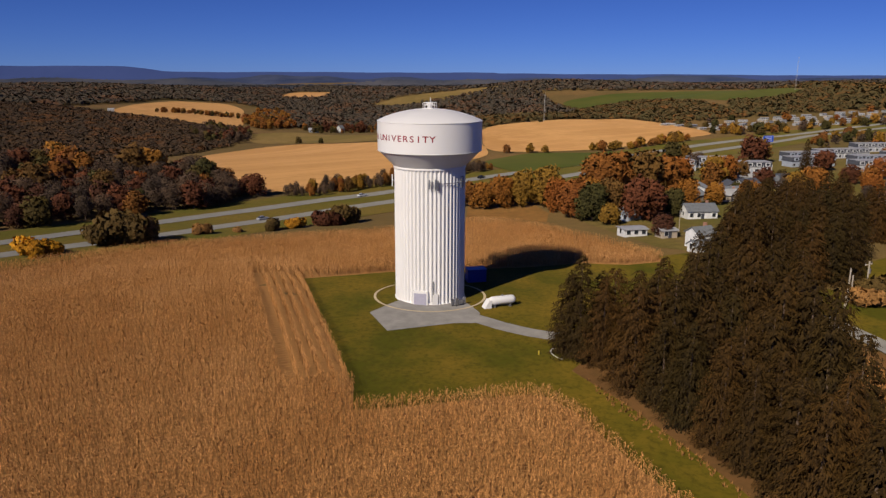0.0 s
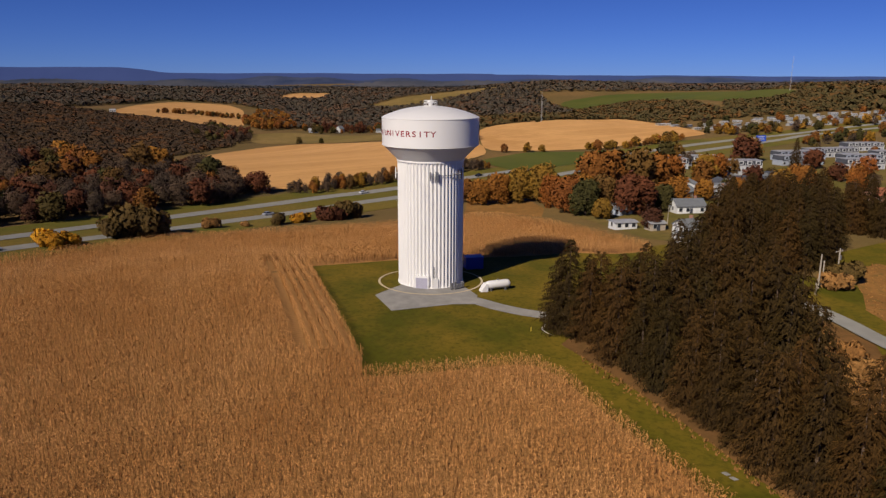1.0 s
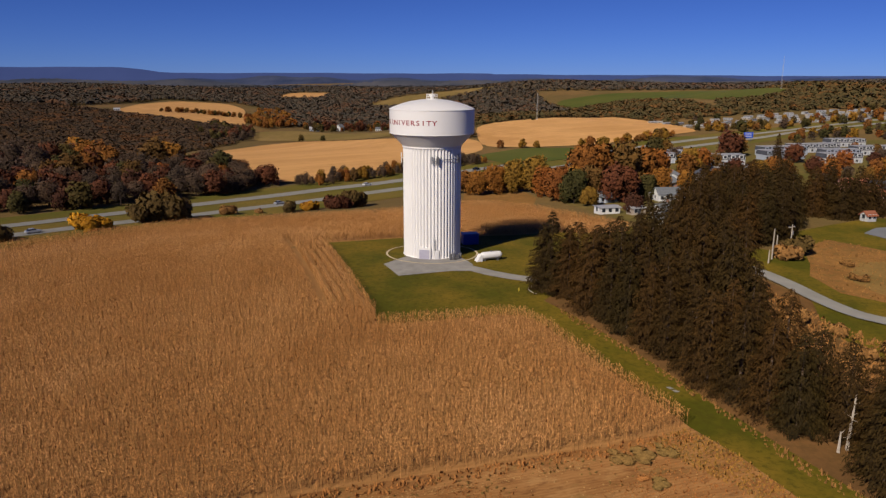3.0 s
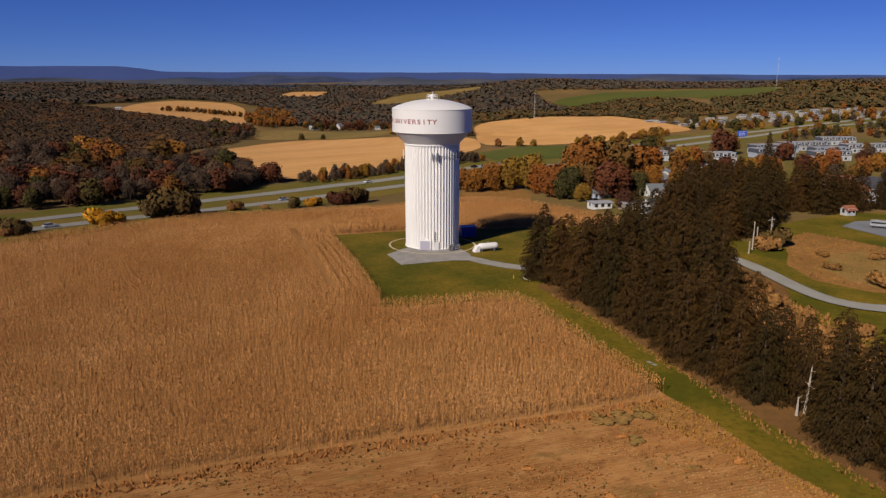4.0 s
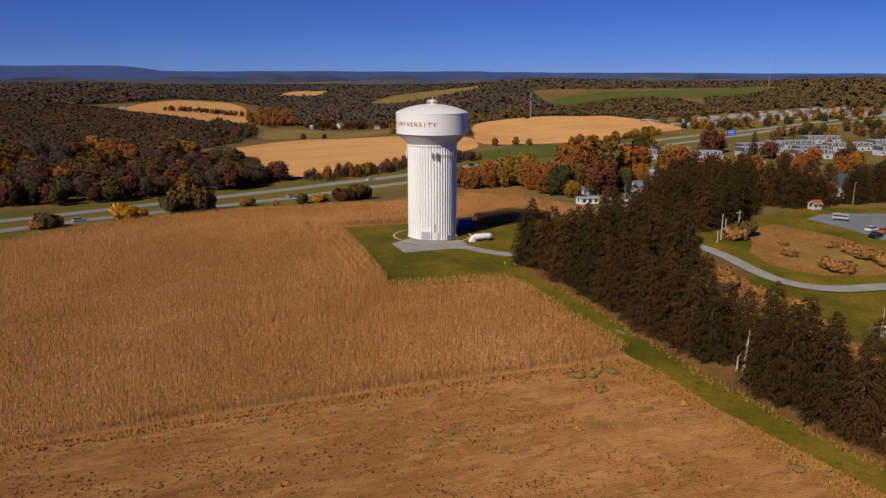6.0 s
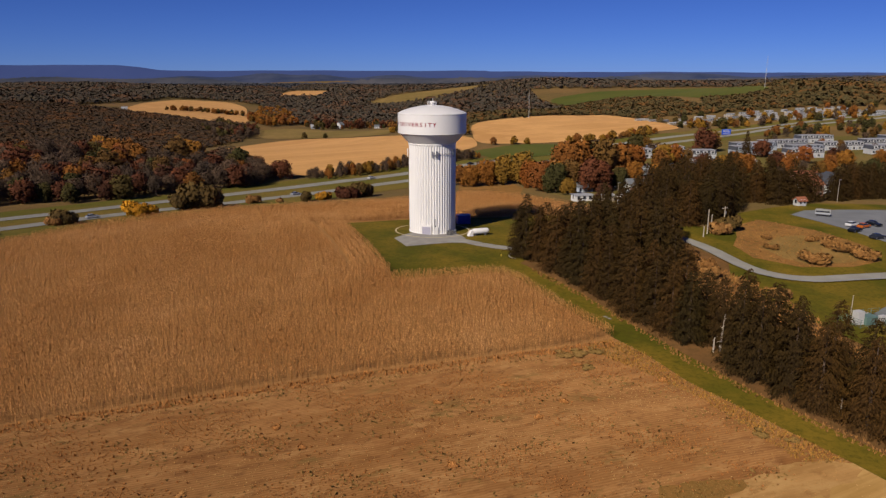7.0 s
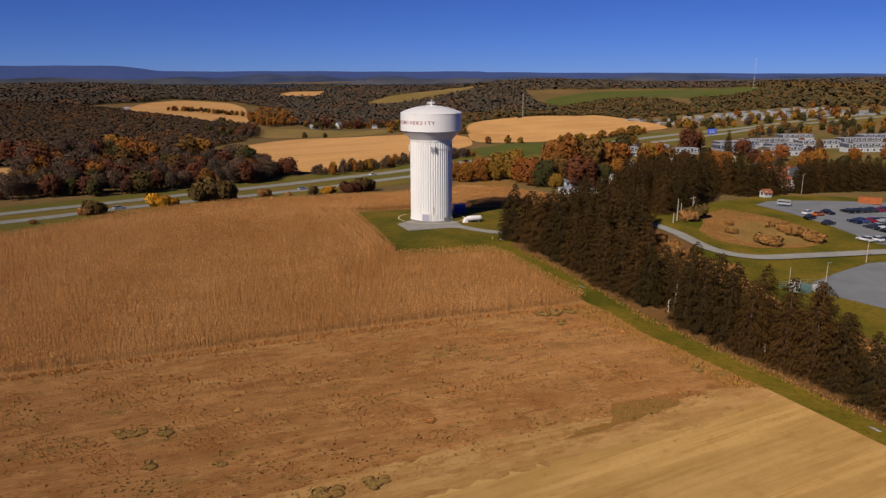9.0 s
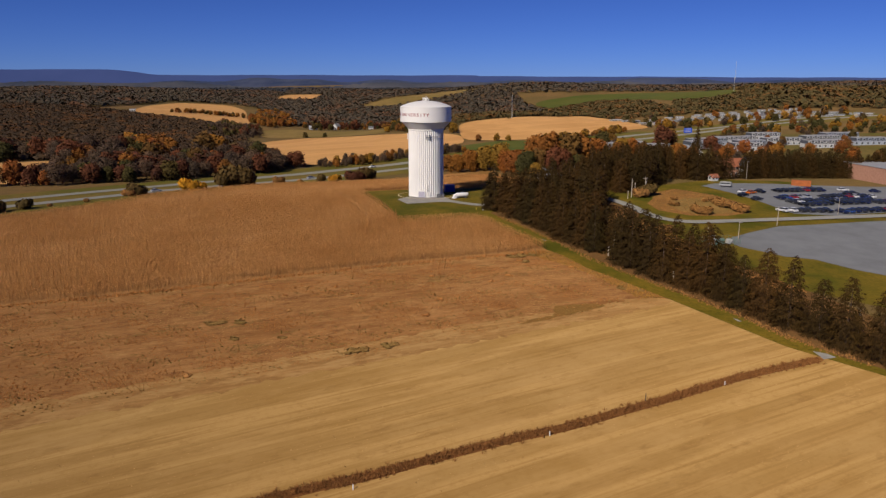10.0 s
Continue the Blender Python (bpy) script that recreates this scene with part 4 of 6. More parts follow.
def woodland(name, poly, gap, seed, mat, label, size=(4.0, 7.5), per=46, hgt=1.0):
    """A far wood as one mass of crowns."""
    rng = np.random.default_rng(seed)
    gap, size, per = gap * 0.68, (size[0] * 0.66, size[1] * 0.72), int(per * 0.66)
    pts = scatter(poly, gap, seed)
    keep = np.ones(len(pts), bool)
    for f in FIELDS.values():
        keep &= ~inside_many(pts[:, 0], pts[:, 1], f[0])
    keep &= np.abs(pts[:, 0]) < 0.7 * (pts[:, 1] + 330)
    pts = pts[keep]
    n = len(pts)
    per = int(per * 0.95)
    R = rng.uniform(*size, n)
    Z = land(pts[:, 0], pts[:, 1])
    d = unit(rng.normal(size=(n, per, 3)))
    d[:, :, 2] = np.abs(d[:, :, 2]) * 1.1 - 0.1
    lump = 1 + 0.28 * np.sin(d[:, :, :1] * 5 + rng.uniform(0, 6, (n, 1, 1))) * np.sin(d[:, :, 1:2] * 5 + rng.uniform(0, 6, (n, 1, 1)))
    rad = R[:, None, None] * rng.uniform(0.86, 1.04, (n, per, 1)) * lump
    c = np.stack([pts[:, 0], pts[:, 1], Z + R * 0.75 * hgt], 1)[:, None, :] + d * rad * np.array((1, 1, 0.75 * hgt))
    c = c.reshape(-1, 3)
    nr = unit(d.reshape(-1, 3) + np.array((0, 0, 0.25)) + rng.normal(size=(n * per, 3)) * 0.22)
    a = unit(np.cross(nr, rng.normal(size=(n * per, 3))))
    b = np.cross(nr, a)
    s = np.repeat(R, per)[:, None] * rng.uniform(0.3, 0.56, (n * per, 1))
    soft = d.reshape(-1, 3) * 0.6 + np.array((0, 0, 1.0)) + rng.normal(size=(n * per, 3)) * 0.2
    ob = quads_mesh(name, c, a * s, b * s, mat, None, True, soft)
    return tagged(ob, label, "woodland", kind="stuff")


woodland("woodland", [(-215, 300), (-240, 480), (-215, 600), (-250, 740), (-330, 800), (-460, 830), (-900, 1000), (-900, 260), (-420, 225), (-320, 225), (-250, 225)], 8.2, 201, M_GREYWOOD, "bare grey-brown autumn woods on a hillside", (4.2, 6.2), 32, 0.75)
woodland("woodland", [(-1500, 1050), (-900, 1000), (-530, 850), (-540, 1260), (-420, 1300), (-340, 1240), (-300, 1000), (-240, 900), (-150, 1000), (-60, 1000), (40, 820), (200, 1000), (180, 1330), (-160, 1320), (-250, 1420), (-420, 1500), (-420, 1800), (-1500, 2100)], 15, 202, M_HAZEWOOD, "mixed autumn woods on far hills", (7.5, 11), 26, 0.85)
woodland("woodland", [(10, 500), (92, 540), (140, 610), (199, 690), (236, 560), (246, 640), (300, 655), (440, 655), (440, 690), (330, 715), (300, 1050), (215, 1050), (190, 1250), (60, 1050), (30, 800)], 10, 203, M_FARWOOD, "russet woods behind the ridge field", (4.4, 6.8), 36, 0.85)
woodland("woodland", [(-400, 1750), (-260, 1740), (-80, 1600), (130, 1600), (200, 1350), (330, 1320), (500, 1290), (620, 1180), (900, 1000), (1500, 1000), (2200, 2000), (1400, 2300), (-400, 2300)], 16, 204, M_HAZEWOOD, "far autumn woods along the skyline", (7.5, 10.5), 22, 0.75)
woodland("woodland", [(430, 650), (480, 830), (520, 950), (600, 1150), (900, 1000), (1500, 1000), (1500, 500), (800, 450), (620, 600), (520, 640)], 14, 205, M_FARWOOD, "brown autumn woods on the eastern hills", (6.5, 10), 30, 0.85)
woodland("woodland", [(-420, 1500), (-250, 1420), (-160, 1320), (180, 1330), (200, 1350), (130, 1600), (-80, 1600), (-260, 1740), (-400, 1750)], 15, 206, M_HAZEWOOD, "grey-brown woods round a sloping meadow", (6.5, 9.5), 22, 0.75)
woodland("woodland", [(330, 715), (440, 690), (480, 830), (520, 950), (600, 1150), (565, 1190), (520, 1000), (478, 840), (405, 770), (350, 790)], 11, 207, M_FARWOOD, "brown woods at the edge of a green field", (4.5, 6.8), 30, 0.8)
# the grey and the glow of these crowns are haze put into the material
woodland("woodland", [(-1900, 2080), (-1500, 2100), (-420, 1800), (-400, 2250), (1400, 2250), (2000, 2000), (2000, 2450), (-1900, 2450)], 30, 208, hazy("hazy far crowns", (0.028, 0.032, 0.042), (0.06, 0.056, 0.056), 0.3), "far woods under the last hills, painted haze grey", (13, 18), 20, 0.5)

# ---- buildings ----
M_SIDING = plain("white siding", (0.58, 0.58, 0.57), 0.6, 0, 0.08, 0.6)
M_BLUEWALL = plain("pale blue siding", (0.4, 0.44, 0.5), 0.6, 0, 0.08, 0.6)
M_BRICK = plain("brick", (0.34, 0.18, 0.125), 0.9, 0, 0.2, 1.5)
M_TANWALL = plain("tan siding", (0.48, 0.4, 0.3), 0.7, 0, 0.1, 0.6)
M_SHINGLE = plain("grey shingles", (0.15, 0.16, 0.17), 0.9, 0, 0.2, 1.5)
M_DKSHINGLE = plain("dark shingles", (0.06, 0.065, 0.08), 0.9, 0, 0.2, 1.5)
M_REDROOF = plain("rust red roof", (0.28, 0.1, 0.05), 0.85, 0, 0.2, 1.5)
M_WHITEROOF = plain("pale roof sheet", (0.38, 0.38, 0.385), 0.6, 0, 0.1, 0.8)
M_GREYWALL = plain("dull grey siding", (0.34, 0.34, 0.33), 0.7, 0, 0.12, 0.3)
M_ASHROOF = plain("ash grey roof", (0.33, 0.33, 0.33), 0.8, 0, 0.15, 0.5)
M_PANE = plain("window glass", (0.03, 0.035, 0.045), 0.08, 0, 0.05, 1.0, 0.8)
M_TRIM = plain("white trim", (0.8, 0.8, 0.78), 0.5)


def window(parent, x, y, z, w, h, face):
    """A framed pane on a wall; face is -1 for the front, 1 for the back, 2 and -2 for the ends."""
    bm = bmesh.new()
    if abs(face) == 1:
        box(bm, x, y + face * 0.03, z - 0.06, w + 0.16, 0.1, h + 0.12)
    else:
        box(bm, x + face * 0.015, y, z - 0.06, 0.1, w + 0.16, h + 0.12)
    fr = part("window", bm, M_TRIM, parent, "white-framed window")
    bm = bmesh.new()
    if abs(face) == 1:
        box(bm, x, y + face * 0.09, z, w, 0.03, h)
    else:
        box(bm, x + face * 0.045, y, z, 0.03, w, h)
    part("pane", bm, M_PANE, fr, "dark window glass")


def gable_roof(w, d, h, rh, over=0.4, thick=0.18):
    """Two slopes over a w by d plan, ridge along x."""
    bm = bmesh.new()
    W, D = w / 2 + over, d / 2 + over
    drop = rh * over / (d / 2)
    prof = [(-D, h - drop), (0, h + rh), (D, h - drop), (D, h - drop + thick), (0, h + rh + thick), (-D, h - drop + thick)]
    a = [bm.verts.new((-W, y, z)) for y, z in prof]
    b = [bm.verts.new((W, y, z)) for y, z in prof]
    for quad in ((0, 1, 4, 5), (1, 2, 3, 4)):
        bm.faces.new([a[i] for i in quad])
        bm.faces.new([b[i] for i in quad][::-1])
    for i in range(6):
        j = (i + 1) % 6
        bm.faces.new((a[j], a[i], b[i], b[j]))
    bmesh.ops.recalc_face_normals(bm, faces=bm.faces[:])
    return bm


def gable_walls(w, d, h, rh):
    bm = bmesh.new()
    prof = [(-d / 2, -1.0), (d / 2, -1.0), (d / 2, h), (0, h + rh), (-d / 2, h)]
    a = [bm.verts.new((-w / 2, y, z)) for y, z in prof]
    b = [bm.verts.new((w / 2, y, z)) for y, z in prof]
    bm.faces.new(a)
    bm.faces.new(b[::-1])
    for i in range(5):
        j = (i + 1) % 5
        bm.faces.new((a[j], a[i], b[i], b[j]))
    bmesh.ops.recalc_face_normals(bm, faces=bm.faces[:])
    return bm


def house(name, x, y, turn, w, d, h, rh, wall, roof, label, storeys=1, cols=3, chimney=False, group="houses of the town", category="house", porch=False):
    t = empty(name, on_land(x, y, turn), label, category, group)
    walls = part("wall", gable_walls(w, d, h, rh), wall, t)
    rf = part("roof", gable_roof(w, d, h, rh), roof, t)
    for s in range(storeys):
        z = 0.9 + s * 2.7
        for c in range(cols):
            xx = -w / 2 + w * (c + 0.5) / cols
            if s == 0 and c == cols // 2 and h > 2.2:
                continue
            for f in (-1, 1):
                window(t, xx, f * d / 2, z, min(1.1, w / cols * 0.5), 1.25, f)
        for f in (-2, 2):
            window(t, f / 2 * w / 2, 0.0, z, 1.0, 1.25, f)
    if h > 2.2:
        bm = bmesh.new()
        box(bm, 0, -d / 2 - 0.03, 0, 1.0, 0.1, 2.1)
        part("door", bm, M_DKSHINGLE if wall is not M_BRICK else M_TRIM, t, "plain front door")
    if chimney:
        bm = bmesh.new()
        box(bm, w * 0.28, 0.4, h + rh * 0.3, 0.7, 0.7, rh * 0.7 + 0.9)
        part("chimney", bm, M_BRICK, rf, "red brick chimney")
    if porch:
        bm = bmesh.new()
        box(bm, -w * 0.1, -d / 2 - 1.3, 2.4, w * 0.6, 2.6, 0.14)
        part("porch_roof", bm, roof, t)
        for k in (-1, 1):
            bm = bmesh.new()
            box(bm, -w * 0.1 + k * w * 0.27, -d / 2 - 2.4, -0.5, 0.14, 0.14, 2.9)
            part("porch_post", bm, M_TRIM, t, "white porch post")
    return t


def terrace(x, y, turn, units, label, wall=M_SIDING, w=4.6, d=8.5, h=4.6):
    """A row of joined two-storey dwellings with a dark mansard and a pale flat roof."""
    t = empty("terraced_house", on_land(x, y, turn), label, "terrace", "terraces of the town")
    L = units * w
    bm = bmesh.new()
    box(bm, 0, 0, -1.5, L, d, h - 1.3 + 1.5)
    part("wall", bm, wall, t)
    bm = bmesh.new()
    vs = box(bm, 0, 0, h - 1.3, L + 0.5, d + 0.7, 2.4)
    for v in vs:
        if v.co.z > h:
            v.co.x *= 0.985
            v.co.y *= 0.9
    part("mansard", bm, M_DKSHINGLE, t, "dark shingled mansard")
    bm = bmesh.new()
    box(bm, 0, 0, h + 1.1, L + 0.3, d + 0.1, 0.22)
    part("roof", bm, M_WHITEROOF, t, "pale flat roof sheet")
    for i in range(units):
        xx = -L / 2 + (i + 0.5) * w
        window(t, xx - 0.9, -d / 2, 0.9, 1.5, 1.3, -1)
        bm = bmesh.new()
        box(bm, xx, -d / 2 - 0.32, h - 1.0, 2.6, 0.5, 1.9)
        dm = part("dormer", bm, wall, t, "pale dormer front")
        bm = bmesh.new()
        box(bm, xx, -d / 2 - 0.6, h - 0.55, 1.5, 0.08, 1.1)
        part("pane", bm, M_PANE, dm, "dark window glass")
        bm = bmesh.new()
        box(bm, xx + 1.3, -d / 2 - 0.03, 0.0, 0.95, 0.1, 2.1)
        part("door", bm, M_BLUEWALL, t, "pale blue door")
        bm = bmesh.new()
        box(bm, xx + w / 2, -d / 2 - 0.25, -1, 0.18, 0.5, h + 0.8)
        part("divider", bm, wall, t)
    return t


def mobile_home(wall=M_SIDING, roof=M_WHITEROOF):
    t = empty("mobile_home", pose(0, 0, -900), "long low white mobile home with a pale roof", "mobile home", "mobile homes in rows")
    part("wall", gable_walls(15, 4.6, 2.7, 0.7), wall, t)
    part("roof", gable_roof(15, 4.6, 2.7, 0.7, 0.25, 0.15), roof, t)
    for x in (-5.5, -2.2, 2.4, 5.6):
        window(t, x, -2.3, 1.0, 1.4, 1.0, -1)
    bm = bmesh.new()
    box(bm, 0.2, -2.35, 0.1, 0.9, 0.12, 2.0)
    part("door", bm, M_BLUEWALL, t, "pale door")
    return t


# by the corn: white house, garages, cottage
house("farmhouse", 67.5, 50, 22, 5.4, 5.0, 3.7, 1.5, M_TRIM, M_SHINGLE, "white two-storey house with a grey roof and porch", 1, 3, True, porch=True)
house("garage", 55.5, 71, 12, 6.8, 5.0, 2.2, 0.3, M_TRIM, M_WHITEROOF, "low white garage with a flat pale roof", 1, 3)
house("garage", 63.6, 66, 12, 4.4, 4.4, 2.3, 0.45, M_TANWALL, M_WHITEROOF, "low tan garage with a pale roof", 1, 2)
house("garage", 64.6, 43.5, 22, 3.6, 3.0, 1.9, 1.0, M_TRIM, M_SHINGLE, "small white outbuilding before a white house", 1, 2)
house("cottage", 86, 106, 5, 10.0, 7.0, 2.8, 2.0, M_TRIM, M_SHINGLE, "white cottage with a grey shingled roof", 1, 4, True)
house("cottage", 62, 107, -55, 9.0, 6.5, 2.6, 1.7, M_BLUEWALL, M_SHINGLE, "pale blue cottage with a grey roof", 1, 3)
house("garage", 79, 122, 10, 4.5, 5.0, 2.5, 1.3, M_BRICK, M_REDROOF, "small brick garage with a rusty roof", 1, 2)
house("shed", 76, 184, 20, 6.0, 4.5, 2.3, 1.0, M_SIDING, M_WHITEROOF, "open white shed on a lawn", 1, 2)
# houses in the trees
ROOFS = (M_SHINGLE, M_DKSHINGLE, M_ASHROOF, M_SHINGLE)
for i, (hx, hy, a, wl) in enumerate([(119, 160, 8, M_TANWALL), (134, 186, 25, M_SIDING), (142, 212, -15, M_SIDING), (147, 196, 10, M_SIDING), (108, 172, 70, M_SIDING), (124, 178, 85, M_TANWALL), (112, 150, 12, M_TANWALL), (152, 178, 30, M_BLUEWALL), (98, 150, 40, M_TANWALL), (160, 205, 0, M_SIDING), (176, 214, 20, M_TANWALL)]):
    house("cottage", hx, hy, a, 10, 7, 2.7, 1.8, wl, ROOFS[i % 4], "small suburban cottage among autumn trees", 1, 3, i % 2 == 0)
# terraces
terrace(149, 277, 2, 5, "white terraced houses with a dark mansard roof")
terrace(162, 251, 2, 4, "white terraced houses with a dark mansard roof")
terrace(123, 259, 6, 5, "white terraced houses half hidden by trees")
terrace(208, 284, 14, 6, "pale blue terraced houses with dark roofs", M_BLUEWALL)
terrace(222, 314, 12, 7, "pale blue terraced houses with dark roofs", M_BLUEWALL)
terrace(252, 334, 14, 8, "white terraced houses with dark roofs")
terrace(296, 376, 6, 6, "white terraced houses with dark roofs")
terrace(246, 289, 4, 5, "pale blue terraced houses with dark roofs", M_BLUEWALL)
terrace(282, 312, 8, 7, "white terraced houses with dark roofs")
terrace(322, 330, 10, 7, "white terraced houses with dark roofs")
terrace(352, 356, 8, 7, "pale blue terraced houses with dark roofs", M_BLUEWALL)
terrace(232, 262, 6, 5, "white terraced houses with dark roofs")
terrace(300, 282, 5, 7, "white terraced houses with dark roofs")
terrace(345, 300, 4, 6, "pale blue terraced houses with dark roofs", M_BLUEWALL)
# the mobile home park
homes = [mobile_home(M_GREYWALL, M_WHITEROOF), mobile_home(M_TANWALL, M_ASHROOF), mobile_home(M_GREYWALL, M_SHINGLE)]
k = 0
for y0, x0, x1 in ((584, 214, 258), (596, 222, 256), (600, 264, 312), (588, 258, 312), (572, 262, 300), (556, 240, 262), (606, 324, 480), (594, 330, 480), (582, 340, 500), (570, 360, 510), (622, 290, 460), (636, 330, 470)):
    x = x0
    while x < x1:
        r = random.Random(k)
        m = on_land(x, y0 + r.uniform(-3, 3), 8 + r.uniform(-35, 35))
        ob = copy_thing(homes[r.randrange(3)], m)
        ob.scale = (0.62, 0.8, 0.66)
        x += r.uniform(13, 19)
        k += 1
# farm in the valley
house("farmhouse", -147, 885, 60, 9, 8, 6.0, 4, M_SIDING, M_SHINGLE, "white farmhouse in the valley meadow", 2, 3, True)
house("barn", -178, 852, 10, 13, 8, 3.5, 2.5, M_BLUEWALL, M_WHITEROOF, "pale farm barn with a metal roof", 1, 3)
house("barn", -126, 960, 15, 11, 8, 3.6, 2.6, M_TANWALL, M_SHINGLE, "tan barn among farm trees", 1, 3)
house("barn", -96, 930, 0, 9, 7, 3.4, 2.4, M_SIDING, M_SHINGLE, "white barn among farm trees", 1, 3)
house("farmhouse", -455, 866, 20, 8, 5, 2.6, 1.4, M_SIDING, M_WHITEROOF, "white farm building on the hill", 1, 3)
# by the car park
house("shed", 124.5, 44, 15, 3.2, 2.6, 1.9, 1.0, M_SIDING, M_REDROOF, "small white shed with a rusty roof", 1, 2)
house("farmhouse", 161.5, 91, -62, 9, 8, 4.6, 4.2, M_TRIM, M_DKSHINGLE, "white gabled house with a steep dark roof", 2, 3)
house("cottage", 143.5, 78, 20, 9, 8, 5.0, 2.6, M_BRICK, M_REDROOF, "brick house with a rusty red roof", 2, 3)
house("cottage", 180, 130, 5, 12, 8, 3.2, 2.4, M_TANWALL, M_DKSHINGLE, "tan house with a dark roof", 1, 3)
house("cottage", 172, 138, 5, 12, 8, 3.2, 2.4, M_BRICK, M_REDROOF, "brick house with a rusty red roof", 1, 3)


def works():
    t = empty("warehouse", on_land(239, 88, 8), "low brick warehouse with a white roof", "warehouse")
    bm = bmesh.new()
    box(bm, 0, 0, -1, 46, 34, 9.2)
    part("wall", bm, M_BRICK, t)
    bm = bmesh.new()
    box(bm, 0, 0, 8.2, 46.6, 34.6, 0.35)
    part("roof", bm, M_WHITEROOF, t, "white roof sheet")
    bm = bmesh.new()
    box(bm, -18.5, -17.1, 0, 4.2, 0.3, 4.4)
    part("loading_door", bm, M_TRIM, t, "white loading door")
    bm = bmesh.new()
    box(bm, 8, -23, -1, 28, 12, 6)
    an = part("annex", bm, M_BRICK, t, "lower brick annex")
    bm = bmesh.new()
    box(bm, 8, -23, 5.0, 28.4, 12.4, 0.3)
    part("roof", bm, M_TANWALL, an, "tan roof edge")


works()


# ---- vehicles ----
def car(paint, label, length=4.5, width=1.85, tall=1.45):
    t = empty("car", pose(0, 0, -900), label, "car", "parked cars")
    L, W = length / 2, width / 2

    def hull(prof, half_bottom, half_top):
        bm = bmesh.new()
        zs = [p[1] for p in prof]
        lo, hi = min(zs), max(zs)
        sides = []
        for s in (-1, 1):
            sides.append([bm.verts.new((x, s * (half_bottom + (half_top - half_bottom) * (z - lo) / (hi - lo)), z)) for x, z in prof])
        bm.faces.new(sides[0])
        bm.faces.new(sides[1][::-1])
        n = len(prof)
        for i in range(n):
            j = (i + 1) % n
            bm.faces.new((sides[0][j], sides[0][i], sides[1][i], sides[1][j]))
        bmesh.ops.recalc_face_normals(bm, faces=bm.faces[:])
        bmesh.ops.bevel(bm, geom=bm.edges[:], offset=0.06, segments=1, affect="EDGES")
        return bm
    body = part("body", hull([(-L, 0.3), (L, 0.3), (L, 0.62), (L * 0.93, 0.78), (L * 0.4, 0.92), (-L * 0.72, 0.95), (-L * 0.98, 0.85)], W, W * 0.94), paint, t)
    cab = part("cabin", hull([(-L * 0.78, 0.9), (L * 0.42, 0.88), (L * 0.1, tall - 0.05), (-L * 0.05, tall), (-L * 0.55, tall - 0.06)], W * 0.92, W * 0.72), M_PANE, t, "dark window glass")
    bm = bmesh.new()
    box(bm, -L * 0.24, 0, tall - 0.07, L * 0.62, W * 1.36, 0.08)
    part("roof_panel", bm, paint, cab)
    for x in (-L * 0.6, L * 0.6):
        for s in (-1, 1):
            bm = bmesh.new()
            tube(bm, (x, s * (W - 0.2), 0.32), (x, s * (W + 0.02), 0.32), 0.32, n=12)
            wheel = part("wheel", bm, M_DARK, t, "black tyre")
            bm = bmesh.new()
            tube(bm, (x, s * (W + 0.01), 0.32), (x, s * (W + 0.035), 0.32), 0.18, n=8)
            part("rim", bm, M_GREY, wheel, "grey rim")
    return t


def gloss(name, c):
    m = Mat(name, 0.25, 0.1, 0.5)
    n = m.noise(1.5, 3)
    return m.done(m.ramp(n, (0.3, c), (0.7, tuple(min(1, v * 1.12 + 0.004) for v in c))))


paints = [("black", (0.01, 0.011, 0.014)), ("navy blue", (0.012, 0.018, 0.06)), ("white", (0.72, 0.72, 0.72)), ("silver", (0.36, 0.37, 0.4)), ("red", (0.3, 0.012, 0.02)), ("charcoal", (0.03, 0.032, 0.04)), ("blue", (0.03, 0.07, 0.22)), ("orange", (0.55, 0.13, 0.015))]
cars = [car(gloss(n + " car paint", c), n + " car parked on grey asphalt") for n, c in paints]
order = random.Random(4)
weights = [6, 3, 2, 2, 1, 6, 0.5]
rows_of_cars = [((129.7, 9.5), (160.6, 23.0)), ((131.8, -2.6), (176, 14.0)), ((134.7, -13.8), (182, 5.0)), ((133, -9.6), (170, 4.2)), ((122.5, -24.5), (139, -22.5)), ((144, -23), (185, -6.5))]
for a, b in rows_of_cars:
    n = int(math.dist(a, b) / 3.0)
    for i in range(n + 1):
        if order.random() < 0.12:
            continue
        f = i / n
        c = order.choices(range(7), weights)[0]
        copy_thing(cars[c], on_land(a[0] + (b[0] - a[0]) * f, a[1] + (b[1] - a[1]) * f, 112 + order.choice((0, 180)) + order.uniform(-3, 3), 0.12))
for x, y, c, a in ((119.4, 0.9, 0, 30), (121.6, -6.3, 5, 20), (124.9, 6.2, 7, 30), (122.5, 8.0, 2, 30), (169, 17.5, 0, 10), (172.5, 20, 5, 0), (174, 30, 2, 0), (190, 34, 1, 0), (164, 47, 0, 10)):
    copy_thing(cars[c], on_land(x, y, a, 0.12))
for x, y, c in ((-64, 128, 3), (-35, 189, 2), (20, 234, 0), (150, 342, 2), (230, 425, 3), (330, 494, 2), (-118, 47, 3), (116, 300, 0)):
    copy_thing(cars[c], on_land(x, y, 45, 0.32))


